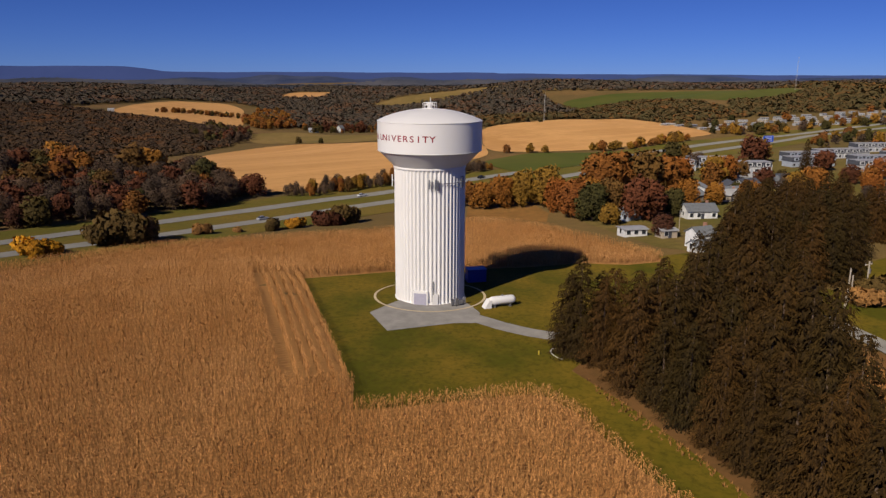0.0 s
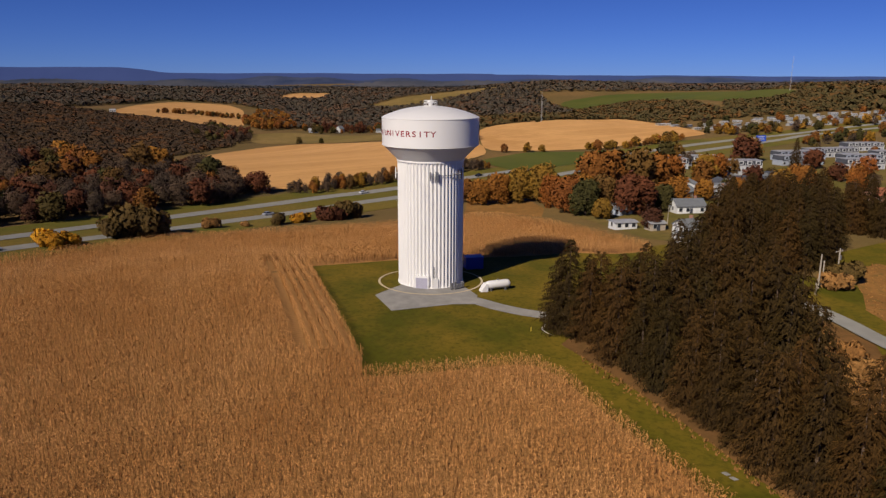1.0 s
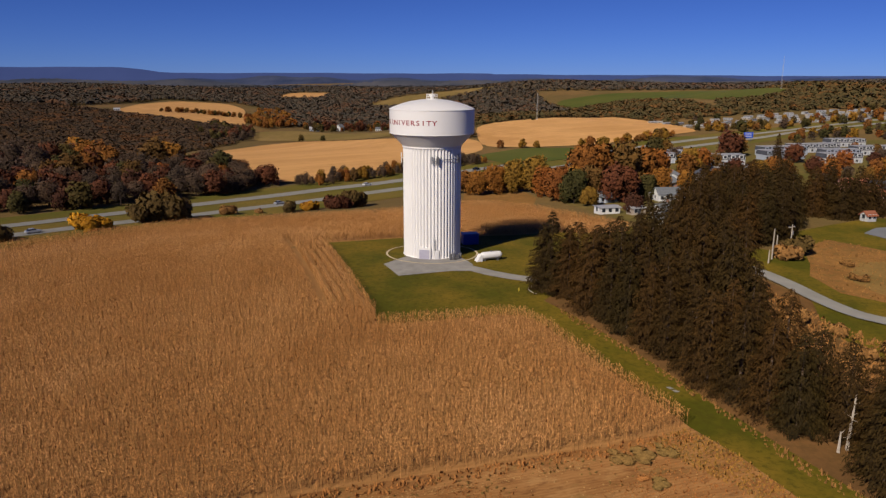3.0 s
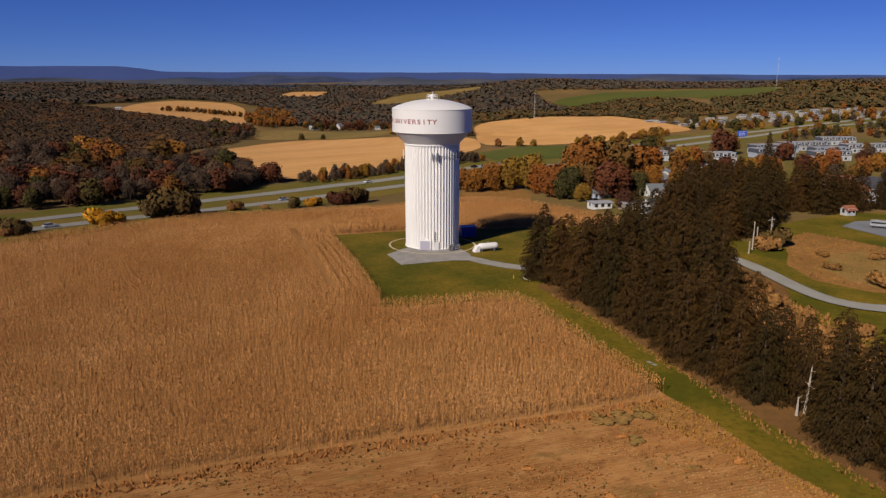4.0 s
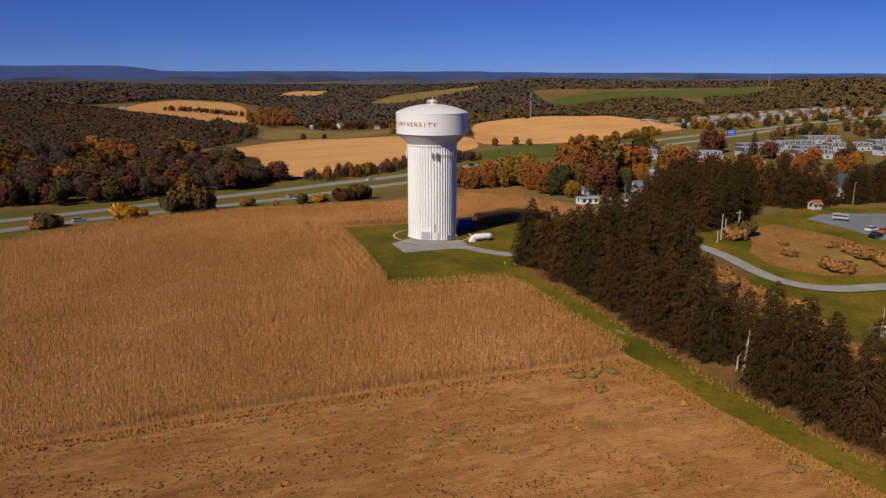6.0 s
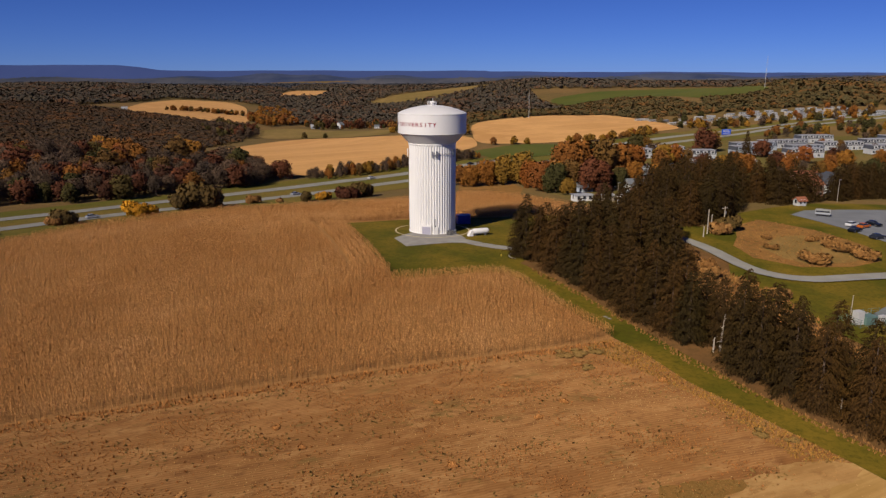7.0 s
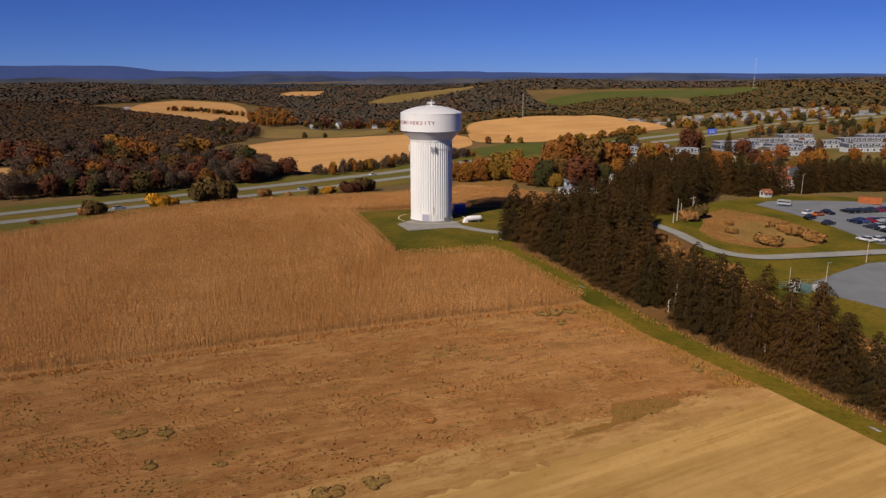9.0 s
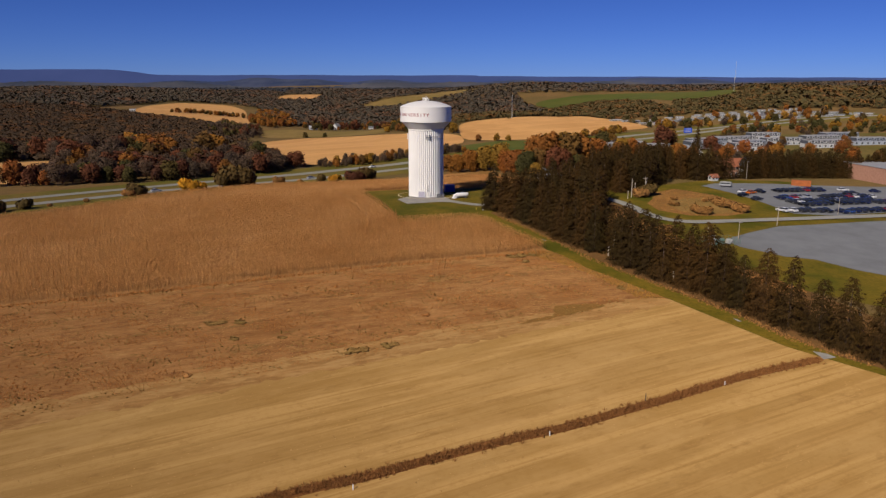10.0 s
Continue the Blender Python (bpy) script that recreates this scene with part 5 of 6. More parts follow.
def motorhome():
    t = empty("motorhome", on_land(121.3, 22.5, 150, 0.05), "white and blue motorhome parked on the grass", "motorhome")
    bm = bmesh.new()
    vs = box(bm, 0, 0, 0.6, 5.6, 2.2, 2.0)
    bmesh.ops.bevel(bm, geom=bm.edges[:], offset=0.18, segments=2, affect="EDGES")
    part("body", bm, M_GREYWALL, t)
    bm = bmesh.new()
    box(bm, 0, 0, 1.6, 4.9, 2.26, 0.5)
    part("window_band", bm, M_PANE, t, "dark window band")
    bm = bmesh.new()
    box(bm, 0, 0, 0.95, 5.64, 2.24, 0.3)
    part("stripe", bm, M_BLUEWALL, t, "pale blue stripe")
    bm = bmesh.new()
    box(bm, 0.8, 0, 2.57, 1.0, 0.7, 0.2)
    part("roof_vent", bm, M_WHITEROOF, t)
    for x in (-1.8, 1.9):
        for s in (-1, 1):
            bm = bmesh.new()
            tube(bm, (x, s * 0.85, 0.42), (x, s * 1.12, 0.42), 0.42, n=12)
            part("wheel", bm, M_DARK, t, "black tyre")
    t.scale = (0.78, 0.78, 0.82)


motorhome()


def container(x, y, turn, L, paint, label):
    t = empty("skip_container", on_land(x, y, turn, 0.1), label, "container")
    bm = bmesh.new()
    box(bm, 0, 0, 0.15, L, 2.4, 2.3)
    part("body", bm, paint, t)
    for i in range(int(L / 0.9)):
        for s in (-1, 1):
            bm = bmesh.new()
            box(bm, -L / 2 + 0.45 + i * 0.9, s * 1.23, 0.2, 0.14, 0.1, 2.2)
            part("rib", bm, paint, t)


M_ORANGEPAINT = plain("rusty orange paint", (0.42, 0.12, 0.03), 0.7, 0, 0.2, 1.0)
container(160, 37.5, -30, 7.5, M_ORANGEPAINT, "long rusty orange skip container")

# ---- things on the lawn ----
def gas_tank():
    t = empty("gas_tank", on_land(12.7, -6.2, 20, 0.05), "white horizontal gas tank on a trailer frame", "tank")
    v, f = lathe([(0.01, -2.6), (0.45, -2.5), (0.72, -2.2), (0.8, -1.8), (0.8, 1.8), (0.72, 2.2), (0.45, 2.5), (0.01, 2.6)], 24)
    m = Matrix.Translation((0.4, 0, 1.15)) @ Matrix.Rotation(math.pi / 2, 4, "Y")
    link("shell", [m @ Vector(p) for p in v], f, M_WHITE, t, smooth=True)
    for x in (-1.2, 1.8):
        bm = bmesh.new()
        box(bm, x, 0, -0.1, 0.25, 1.3, 0.75)
        part("saddle", bm, M_GREY, t, "grey steel saddle")
    bm = bmesh.new()
    vs = box(bm, -2.6, 0, 0.0, 1.4, 1.5, 1.5)
    for p in vs:
        if p.co.z > 1 and p.co.x < -2.6:
            p.co.x += 1.0
    part("ramp_box", bm, M_WHITE, t, "white sloping end box")
    bm = bmesh.new()
    tube(bm, (0.4, 0, 1.9), (0.4, 0, 2.2), 0.16)
    part("valve_cap", bm, M_GREY, t, "grey valve cap")


gas_tank()


def blue_box():
    t = empty("storage_box", on_land(9.0, 12.0, 12, 0.03), "dark blue metal storage box in the tower shadow", "container")
    bm = bmesh.new()
    box(bm, 0, 0, 0.1, 3.8, 2.6, 2.5)
    part("body", bm, M_BLUE, t)
    bm = bmesh.new()
    box(bm, 0, 0, 2.6, 4.0, 2.8, 0.12)
    part("lid", bm, M_BLUE, t)


blue_box()


def cabinets():
    """Small meter boxes and bollards at the foot of the tower."""
    for x, y, w, h in ((4.2, -7.0, 0.6, 1.1), (4.9, -6.9, 0.5, 1.3), (5.6, -6.3, 0.7, 0.9), (6.3, -5.6, 0.5, 1.2)):
        t = empty("meter_box", on_land(x, y, 35, 0.1), "grey metal meter box beside the tower", "meter box", "meter boxes by the tower")
        bm = bmesh.new()
        box(bm, 0, 0, 0.25, w, 0.35, h)
        bmesh.ops.bevel(bm, geom=bm.edges[:], offset=0.03, segments=1, affect="EDGES")
        part("housing", bm, M_GREY, t)
        bm = bmesh.new()
        box(bm, 0, 0, -0.1, 0.12, 0.12, 0.4)
        part("post", bm, M_DARK, t)


cabinets()


def post(name, x, y, h, r, mat, label, category="post"):
    t = empty(name, on_land(x, y), label, category)
    bm = bmesh.new()
    tube(bm, (0, 0, -0.3), (0, 0, h), r, r * 0.9)
    part("shaft", bm, mat, t)
    bm = bmesh.new()
    tube(bm, (0, 0, h), (0, 0, h + r * 0.8), r * 1.05, r * 0.4)
    part("cap", bm, mat, t)


M_YPOST = plain("yellow paint", (0.7, 0.5, 0.05), 0.6)
post("marker_post", 17, -28.5, 0.6, 0.1, M_YPOST, "short yellow marker post on the lawn")
for x, y in ((18.6, -174.9), (49.6, -159.1), (-7.7, -187.5)):
    post("marker_post", x, y, 0.7, 0.08, M_WHITE, "short white marker post in the hedge")
post("marker_post", 34.9, -165.2, 1.6, 0.07, M_BARK, "dark wooden fence post in weeds")
hose = [(19.9, -25.6), (19.0, -27.0), (19.1, -28.6), (19.8, -29.8), (20.3, -30.2)]
ribbon("kerb_edge", hose, 0.17, M_WHITE, "curved white edging strip on the lawn", "edging", 0.12, 0.6)
patch("culvert_slab", [(71.2, -145.0), (73.2, -146.0), (74.2, -147.6), (71.4, -148.6)], M_DRIVE, "pale concrete slab in the grass", "slab", 3, 0.16)
for k in (0, 1):
    patch("culvert_slab", [(32.8 + k * 0.5, -69.9 - k * 0.9), (33.4 + k * 0.5, -69.7 - k * 0.9), (33.8 + k * 0.5, -70.3 - k * 0.9), (33.2 + k * 0.5, -70.5 - k * 0.9)], M_DRIVE, "small pale slab in the grass", "slab", 3, 0.16)
patch("culvert_slab", [(62.9, -129.3), (63.6, -129.6), (64.2, -130.8), (63.5, -130.9)], M_DRIVE, "small pale slab in the grass", "slab", 3, 0.16)


# ---- poles and masts ----
def utility_pole(x, y, h, arm=True, label="weathered wooden utility pole with a crossarm"):
    t = empty("utility_pole", on_land(x, y, 30), label, "pole", "poles by the lane")
    bm = bmesh.new()
    tube(bm, (0, 0, -0.5), (0, 0, h), 0.19, 0.12)
    part("shaft", bm, M_DEAD, t)
    if arm:
        bm = bmesh.new()
        box(bm, 0, 0.15, h - 0.7, 2.4, 0.12, 0.14)
        ar = part("crossarm", bm, M_DEAD, t)
        for k in (-1, 0, 1):
            bm = bmesh.new()
            tube(bm, (k, 0.15, h - 0.56), (k, 0.15, h - 0.34), 0.06, 0.04, 6)
            part("insulator", bm, M_GREY, ar, "grey insulator")
        bm = bmesh.new()
        tube(bm, (0.32, 0, h - 2.4), (0.32, 0, h - 1.5), 0.24, n=10)
        part("transformer", bm, M_GREY, t, "grey transformer can")


utility_pole(75.9, -3.8, 7.0, False, "bare weathered wooden utility pole")
utility_pole(77.6, -1.8, 5.2, False, "bare weathered wooden utility pole")
utility_pole(82.6, 2.1, 6.8)
utility_pole(73.6, -7.4, 3.0, False, "short weathered wooden pole stub")


def lamp_post(x, y, h):
    t = empty("lamp_post", on_land(x, y), "slim grey steel lamp post", "lamp post", "lamp posts by the yard")
    bm = bmesh.new()
    tube(bm, (0, 0, -0.4), (0, 0, h), 0.12, 0.07)
    part("shaft", bm, M_DEAD, t)
    bm = bmesh.new()
    box(bm, 0.35, 0, h - 0.05, 0.9, 0.25, 0.14)
    part("lamp_head", bm, M_GREY, t, "grey lamp head")


for x, y, h in ((111.1, -45.1, 6.0), (91.2, -63.4, 5.0), (146, 60, 8.0), (141, -26, 6), (70, 75, 6)):
    lamp_post(x, y, h)


def substation():
    t = empty("pump_station", on_land(83, -69.5, 15), "small fenced green and white pump station", "pump station")
    bm = bmesh.new()
    box(bm, 0, 0, -0.3, 2.6, 2.0, 1.9)
    part("cabinet", bm, M_GREENBOX, t, "pale green cabinet")
    for x, y, w, h in ((2.9, -0.4, 1.1, 1.7), (4.3, 0.6, 0.9, 1.3), (1.9, 1.9, 0.8, 1.5)):
        bm = bmesh.new()
        box(bm, x, y, -0.3, w, 0.9, h)
        part("side_cabinet", bm, M_PAINTGREY, t, "pale grey side cabinet")
    bm = bmesh.new()
    box(bm, -2.1, 0.2, -0.3, 1.5, 1.4, 2.9)
    part("tall_cabinet", bm, M_PAINTGREY, t, "tall pale grey cabinet")
    bm = bmesh.new()
    tube(bm, (-2.9, 1.2, -0.3), (-2.9, 1.2, 5.4), 0.09, 0.06)
    part("mast", bm, M_DEAD, t)
    corners = [(-3.8, -2.2), (5.6, -2.2), (5.6, 3.0), (-3.8, 3.0)]
    for (ax, ay), (bx, by) in zip(corners, corners[1:] + corners[:1]):
        n = max(2, round(math.dist((ax, ay), (bx, by)) / 1.8))
        for k in range(n):
            bm = bmesh.new()
            tube(bm, (ax + (bx - ax) * k / n, ay + (by - ay) * k / n, -0.4), (ax + (bx - ax) * k / n, ay + (by - ay) * k / n, 1.7), 0.045, n=6)
            part("fence_post", bm, M_GREENBOX, t)
        for z in (0.3, 0.75, 1.2, 1.65):
            bm = bmesh.new()
            tube(bm, (ax, ay, z), (bx, by, z), 0.025, n=5)
            part("fence_rail", bm, M_GREENBOX, t)


M_GREENBOX = plain("pale green paint", (0.13, 0.22, 0.19), 0.6)
substation()


def radio_mast(x, y, h, r, label):
    t = empty("radio_mast", on_land(x, y), label, "mast")
    for k in range(3):
        a = math.tau * k / 3
        bm = bmesh.new()
        tube(bm, (r * math.cos(a), r * math.sin(a), -1), (r * 0.5 * math.cos(a), r * 0.5 * math.sin(a), h), 0.06, 0.045, 5)
        part("leg", bm, M_PAINTGREY, t)
    n = int(h / 4)
    for i in range(n):
        z = h * (i + 0.5) / n
        q = r * (1 - 0.5 * z / h)
        bm = bmesh.new()
        for k in range(3):
            a, b = math.tau * k / 3, math.tau * (k + 1) / 3
            tube(bm, (q * math.cos(a), q * math.sin(a), z - h / n / 2), (q * math.cos(b), q * math.sin(b), z + h / n / 2), 0.03, n=4)
        part("brace", bm, M_PAINTGREY, t)
    bm = bmesh.new()
    tube(bm, (0, 0, h), (0, 0, h + 3), 0.1, 0.05, 5)
    part("aerial", bm, M_PAINTGREY, t)


radio_mast(91, 545, 25, 0.7, "thin grey lattice mast on the ridge field")
radio_mast(469, 870, 42, 0.9, "tall thin lattice mast on the far hill")


def road_sign():
    t = empty("road_sign", on_land(247, 428, 20), "large bright blue highway sign on posts", "sign")
    bm = bmesh.new()
    box(bm, 0, 0, 2.6, 9.5, 0.15, 4.6)
    part("panel", bm, M_SIGNBLUE, t)
    for s in (-3, 0, 3):
        bm = bmesh.new()
        box(bm, s, 0.18, -0.5, 0.2, 0.2, 7.4)
        part("post", bm, M_GREY, t)
        bm = bmesh.new()
    for z in (3.6, 4.9, 6.1):
        bm = bmesh.new()
        box(bm, 0, -0.1, z, 6.5, 0.06, 0.4)
        part("text_bar", bm, M_TRIM, t, "white bar of lettering")


M_SIGNBLUE = plain("bright blue sign", (0.03, 0.12, 0.75), 0.4)
road_sign()


# ---- dead trees in the windbreak ----
def snag(x, y, h, seed, lean=0.08, branches=9):
    r = random.Random(seed)
    t = empty("dead_tree", on_land(x, y, r.uniform(0, 360)), "bleached bare dead tree trunk among pines", "tree", "dead trees in the windbreak")
    bm = bmesh.new()
    tube(bm, (0, 0, -0.3), (lean * h, 0, h), 0.2, 0.07)
    part("trunk", bm, M_DEAD, t)
    for i in range(branches):
        z = h * r.uniform(0.25, 0.95)
        a = r.uniform(0, math.tau)
        L = r.uniform(0.4, 1.3)
        bm = bmesh.new()
        tube(bm, (lean * z, 0, z), (lean * z + L * math.cos(a), L * math.sin(a), z + r.uniform(0, 0.6)), 0.045, 0.015, 5)
        part("branch", bm, M_DEAD, t)


snag(49.2, -85.0, 6.5, 1, 0.16)
snag(47.9, -85.6, 2.6, 2, 0.0, 2)
snag(58.2, -106.3, 2.6, 3, 0.02, 2)
snag(74.5, -128.7, 3.6, 4, 0.04, 3)
snag(83.1, -138.5, 6.5, 5, 0.05, 26)

# ---- trees of the town and the valley ----
TREES = [
    ("orange", 17, 150, 0.95), ("orange", 24, 152, 1.05), ("yellow", 33, 153, 1.35), ("yellow", 42, 152, 1.2), ("autumn", 27, 165, 0.9), ("autumn", 12, 160, 0.8),
    ("orange", 44, 135, 1.0), ("orange", 50, 128, 1.1), ("autumn", 47, 117, 1.0), ("olive", 51, 106, 1.0), ("yellow", 54.5, 95, 0.6), ("orange", 55, 122, 1.05), ("autumn", 58, 112, 1.0),
    ("autumn", 66, 165, 1.4), ("autumn", 74, 172, 1.6), ("autumn", 86, 174, 1.5), ("autumn", 95, 180, 1.35), ("red", 67, 104, 1.1), ("orange", 92, 136, 0.8), ("orange", 103, 139, 0.8), ("orange", 117, 143, 0.8), ("autumn", 84, 130, 0.7), ("orange", 105, 190, 1.2), ("yellow", 125, 202, 1.3),
]
TREES2 = [
    ("orange", 131, 204, 1.2), ("olive", 79, 110, 0.95), ("red", 183, 300, 1.6), ("autumn", 190, 306, 1.4), ("olive", 135, 300, 1.1), ("autumn", 143, 301, 1.0), ("yellow", 138, 150, 1.2), ("autumn", 146, 154, 1.2),
    ("orange", 187, 185, 0.8), ("red", 63, 67, 0.6), ("red", 206, 262, 1.1), ("orange", 177, 165, 0.8), ("orange", 200, 170, 0.8), ("red", 190, 205, 0.8), ("orange", 160, 175, 0.8), ("autumn", 120, 190, 1.1),
    ("red", 240, 240, 0.8), ("orange", 228, 205, 0.9), ("orange", 260, 225, 0.8), ("autumn", 215, 225, 0.8),
]
for kind, x, y, s in TREES:
    plant(kind, x, y, s * 1.25)
for kind, x, y, s in TREES2:
    plant(kind, x, y, s * 1.1)
TOWN_MIX = ["autumn", "autumn", "olive", "bare", "olive", "red", "bare"]
grove([(95, 135), (125, 120), (175, 150), (200, 190), (180, 245), (110, 245), (85, 200)], 17, 301, TOWN_MIX + ["orange"], 0.6, 0.9, 0.55)
grove([(190, 225), (260, 250), (420, 270), (420, 390), (330, 420), (240, 400), (180, 330), (185, 265)], 28, 302, TOWN_MIX + ["autumn"], 0.6, 0.95, 0.4)
grove([(170, 140), (300, 170), (420, 220), (420, 265), (260, 245), (190, 215)], 18, 303, TOWN_MIX + ["orange"], 0.7, 1.0, 0.45)
grove([(255, 405), (330, 428), (420, 402), (520, 460), (520, 530), (420, 515), (330, 480)], 14, 314, ["autumn", "olive", "bare", "olive", "yellow"], 0.6, 0.95, 0.8)
grove([(260, 500), (330, 535), (480, 560), (480, 580), (330, 565), (240, 530)], 14, 304, ["autumn", "yellow", "olive", "bare"], 0.7, 1.0, 0.8)
grove([(40, 352), (95, 352), (95, 358), (40, 360)], 9, 305, ["autumn", "yellow", "bare"], 0.45, 0.7)
grove([(108, 356), (196, 444), (190, 452), (100, 368)], 7.5, 306, ["yellow", "autumn", "yellow"], 0.5, 0.75)
grove([(150, 420), (250, 500), (330, 540), (320, 560), (230, 520), (140, 440)], 16, 307, ["autumn", "yellow", "olive"], 0.6, 0.9, 0.6)
grove([(60, 210), (110, 215), (160, 300), (120, 270)], 12, 308, ["autumn", "olive", "bare"], 0.6, 0.9, 0.7)
grove([(-200, 800), (-120, 870), (-60, 900), (-40, 1000), (-200, 950)], 24, 309, ["olive", "autumn", "red"], 1.0, 1.5)
grove([(-150, 612), (-40, 500), (-36, 508), (-146, 622)], 14, 310, ["autumn", "red", "olive"], 0.6, 1.0, 0.7)
grove([(-440, 985), (-360, 960), (-300, 900), (-250, 880), (-240, 900), (-300, 940), (-360, 1010), (-430, 1010)], 15, 311, ["orange", "autumn", "olive"], 0.9, 1.4)
grove([(-300, 205), (-250, 222), (-215, 175), (-195, 120), (-175, 100), (-150, 130), (-165, 210), (-230, 300), (-300, 290)], 12, 312, ["bare", "red", "bare", "autumn", "olive"], 1.1, 1.6, 0.75)
grove([(-60, 560), (-20, 470), (30, 425), (30, 470), (0, 540), (-30, 620)], 13, 313, ["autumn", "olive", "yellow"], 0.8, 1.2)
for x, y, s, kind in ((-174, 214, 1.35, "orange"), (-166, 205, 1.1, "autumn"), (-148, 215, 1.25, "autumn"), (-142, 222, 1.3, "orange"), (-200, 250, 1.2, "orange"), (-110, 206, 1.2, "olive"), (-230, 300, 1.4, "orange")):
    plant(kind, x, y, s * 1.25)
# hedge across the hill field, the orange clump at its end, trees round the farm
grove([(-415, 905), (-388, 962), (-350, 975), (-300, 1000), (-300, 1045), (-352, 1010), (-390, 1000), (-420, 945)], 11, 321, ["olive", "autumn", "orange"], 0.55, 0.85, over=True)
grove([(-330, 1150), (-300, 1200), (-215, 920), (-238, 800), (-270, 870)], 14, 322, ["orange", "orange", "autumn"], 0.9, 1.3, over=True)
grove([(-205, 870), (-90, 950), (-60, 990), (-110, 1010), (-200, 930)], 12, 323, ["olive", "red", "bare", "autumn"], 0.6, 1.0, 0.8)
grove([(-235, 745), (-190, 825), (-80, 900), (-70, 880), (-180, 800), (-215, 735)], 15, 324, ["olive", "autumn", "bare"], 0.4, 0.7, 0.6)
grove([(-250, 620), (-205, 630), (-240, 760), (-290, 800), (-300, 720)], 12, 325, ["bare", "olive", "bare", "red"], 0.8, 1.2, over=True)
grove([(215, 560), (270, 548), (480, 560), (500, 640), (300, 640), (220, 610)], 20, 326, ["olive", "autumn", "yellow", "bare"], 0.55, 0.85, 0.6)
grove([(86, 541), (96, 541), (96, 549), (86, 549)], 5, 327, ["olive", "bare"], 0.2, 0.3, over=True)
put(pines[1], 196, 262, 1.1, 40, 0.8)
# row of pines east of the car park
for i, p in enumerate(spline([(121, 49), (144, 63), (183, 89), (240, 102), (300, 115)], 3.6)):
    if 139 < p[0] < 146:
        continue
    put(pines[i % 4], p[0], p[1] + rng.normal(), rng.uniform(0.74, 0.95), rng.uniform(0, 360), 1.2)
    if p[0] > 155:
        put(pines[(i + 1) % 4], p[0] + 2, p[1] + 6 + rng.normal(), rng.uniform(0.75, 0.95), rng.uniform(0, 360), 1.1)

# ---- bushes ----
b_dark = bush(M_DUSK, 81, "bush", "rounded dull green roadside bush", 3.2, size=0.4)
b_yel = bush(M_GOLD, 82, "bush", "rounded golden yellow roadside bush", 2.6, size=0.36)
b_brown = bush(M_WEED, 83, "bush", "dry brown roadside scrub bush", 2.0, size=0.28)
b_tan = bush(M_SCRUB, 87, "bush", "rounded dry brown scrub bush", 2.0, "bushes by the lane", 0.2)
b_red = bush(M_REDLEAF, 84, "bush", "red-brown roadside scrub bush", 2.4, size=0.32)
for b, x, y, s in ((b_yel, -105, 52.0, 1.55), (b_yel, -102.5, 54.5, 1.2), (b_dark, -90, 70.5, 2.2), (b_dark, -85.5, 73, 1.9), (b_dark, -94, 67, 1.5), (b_brown, -74, 92, 1.3), (b_brown, -64.5, 97.5, 0.7), (b_dark, -55, 104, 0.9), (b_yel, -48, 111, 1.1), (b_red, -39.5, 117, 1.7), (b_red, -40, 119, 1.5), (b_dark, -33, 121, 1.5), (b_dark, -36, 119, 1.2), (b_dark, -122, 34, 1.15), (b_brown, -124, 33, 1.2), (b_dark, -150, 3, 0.9), (b_brown, -134, 17, 0.6), (b_brown, -144, 8, 0.5), (b_dark, -158, -5, 1.2),
                   (b_brown, 79.2, -4, 1.3), (b_dark, 84, 0.5, 1.0), (b_red, 80.5, -1.5, 0.8), (b_tan, 91.7, -31.5, 1.55), (b_tan, 93.6, -30.5, 1.1), (b_tan, 103.6, -16, 1.3), (b_tan, 105, -21, 1.3), (b_tan, 106.5, -26.5, 1.5), (b_tan, 108.3, -25, 1.1), (b_tan, 101, -11, 0.8), (b_tan, 86.5, -20, 0.8), (b_tan, 90, -9, 0.7), (b_brown, 64, -38, 0.9), (b_brown, 62, -44, 1.0), (b_brown, 58, -48, 0.8), (b_brown, 67, -49, 0.7), (b_brown, 72, -57, 0.9), (b_brown, 63, -30, 0.8), (b_brown, 66, -58, 0.8)):
    ob = put(b, x, y, s, rng.uniform(0, 360))
    ob.scale.z *= 0.75 if b is b_tan else 1.15

# ---- weeds ----
def tufts(name, pts, mat, label, h=(0.25, 0.7), blades=9, wide=0.16):
    r = np.random.default_rng(len(pts))
    n = len(pts)
    P = np.repeat(np.stack([pts[:, 0], pts[:, 1], land(pts[:, 0], pts[:, 1])], 1), blades, 0)
    m = len(P)
    an = r.uniform(0, math.tau, m)
    out = np.stack([np.cos(an), np.sin(an), np.zeros(m)], 1)
    side = np.stack([-np.sin(an), np.cos(an), np.zeros(m)], 1) * r.uniform(0.4, 1.0, (m, 1)) * wide
    hh = np.repeat(r.uniform(*h, n), blades)[:, None] * r.uniform(0.6, 1.2, (m, 1))
    foot = P + out * r.uniform(0, 0.25, (m, 1)) * (hh / 0.5)
    tip = foot + out * hh * r.uniform(0.1, 0.7, (m, 1)) + np.array((0, 0, 1)) * hh
    v = np.stack([foot - side, foot + side, tip], 1)
    nrm = out * 0.4 + np.array((-0.2, -0.3, 0.9)) + r.normal(size=(m, 3)) * 0.2
    away = np.sum(np.cross(v[:, 1] - v[:, 0], v[:, 2] - v[:, 0]) * nrm, 1) < 0
    v[away] = v[away][:, ::-1]
    ob = raw_mesh(name, v.reshape(-1, 3), m, 3, mat, None, nrm)
    return tagged(ob, label, "weeds", kind="stuff")


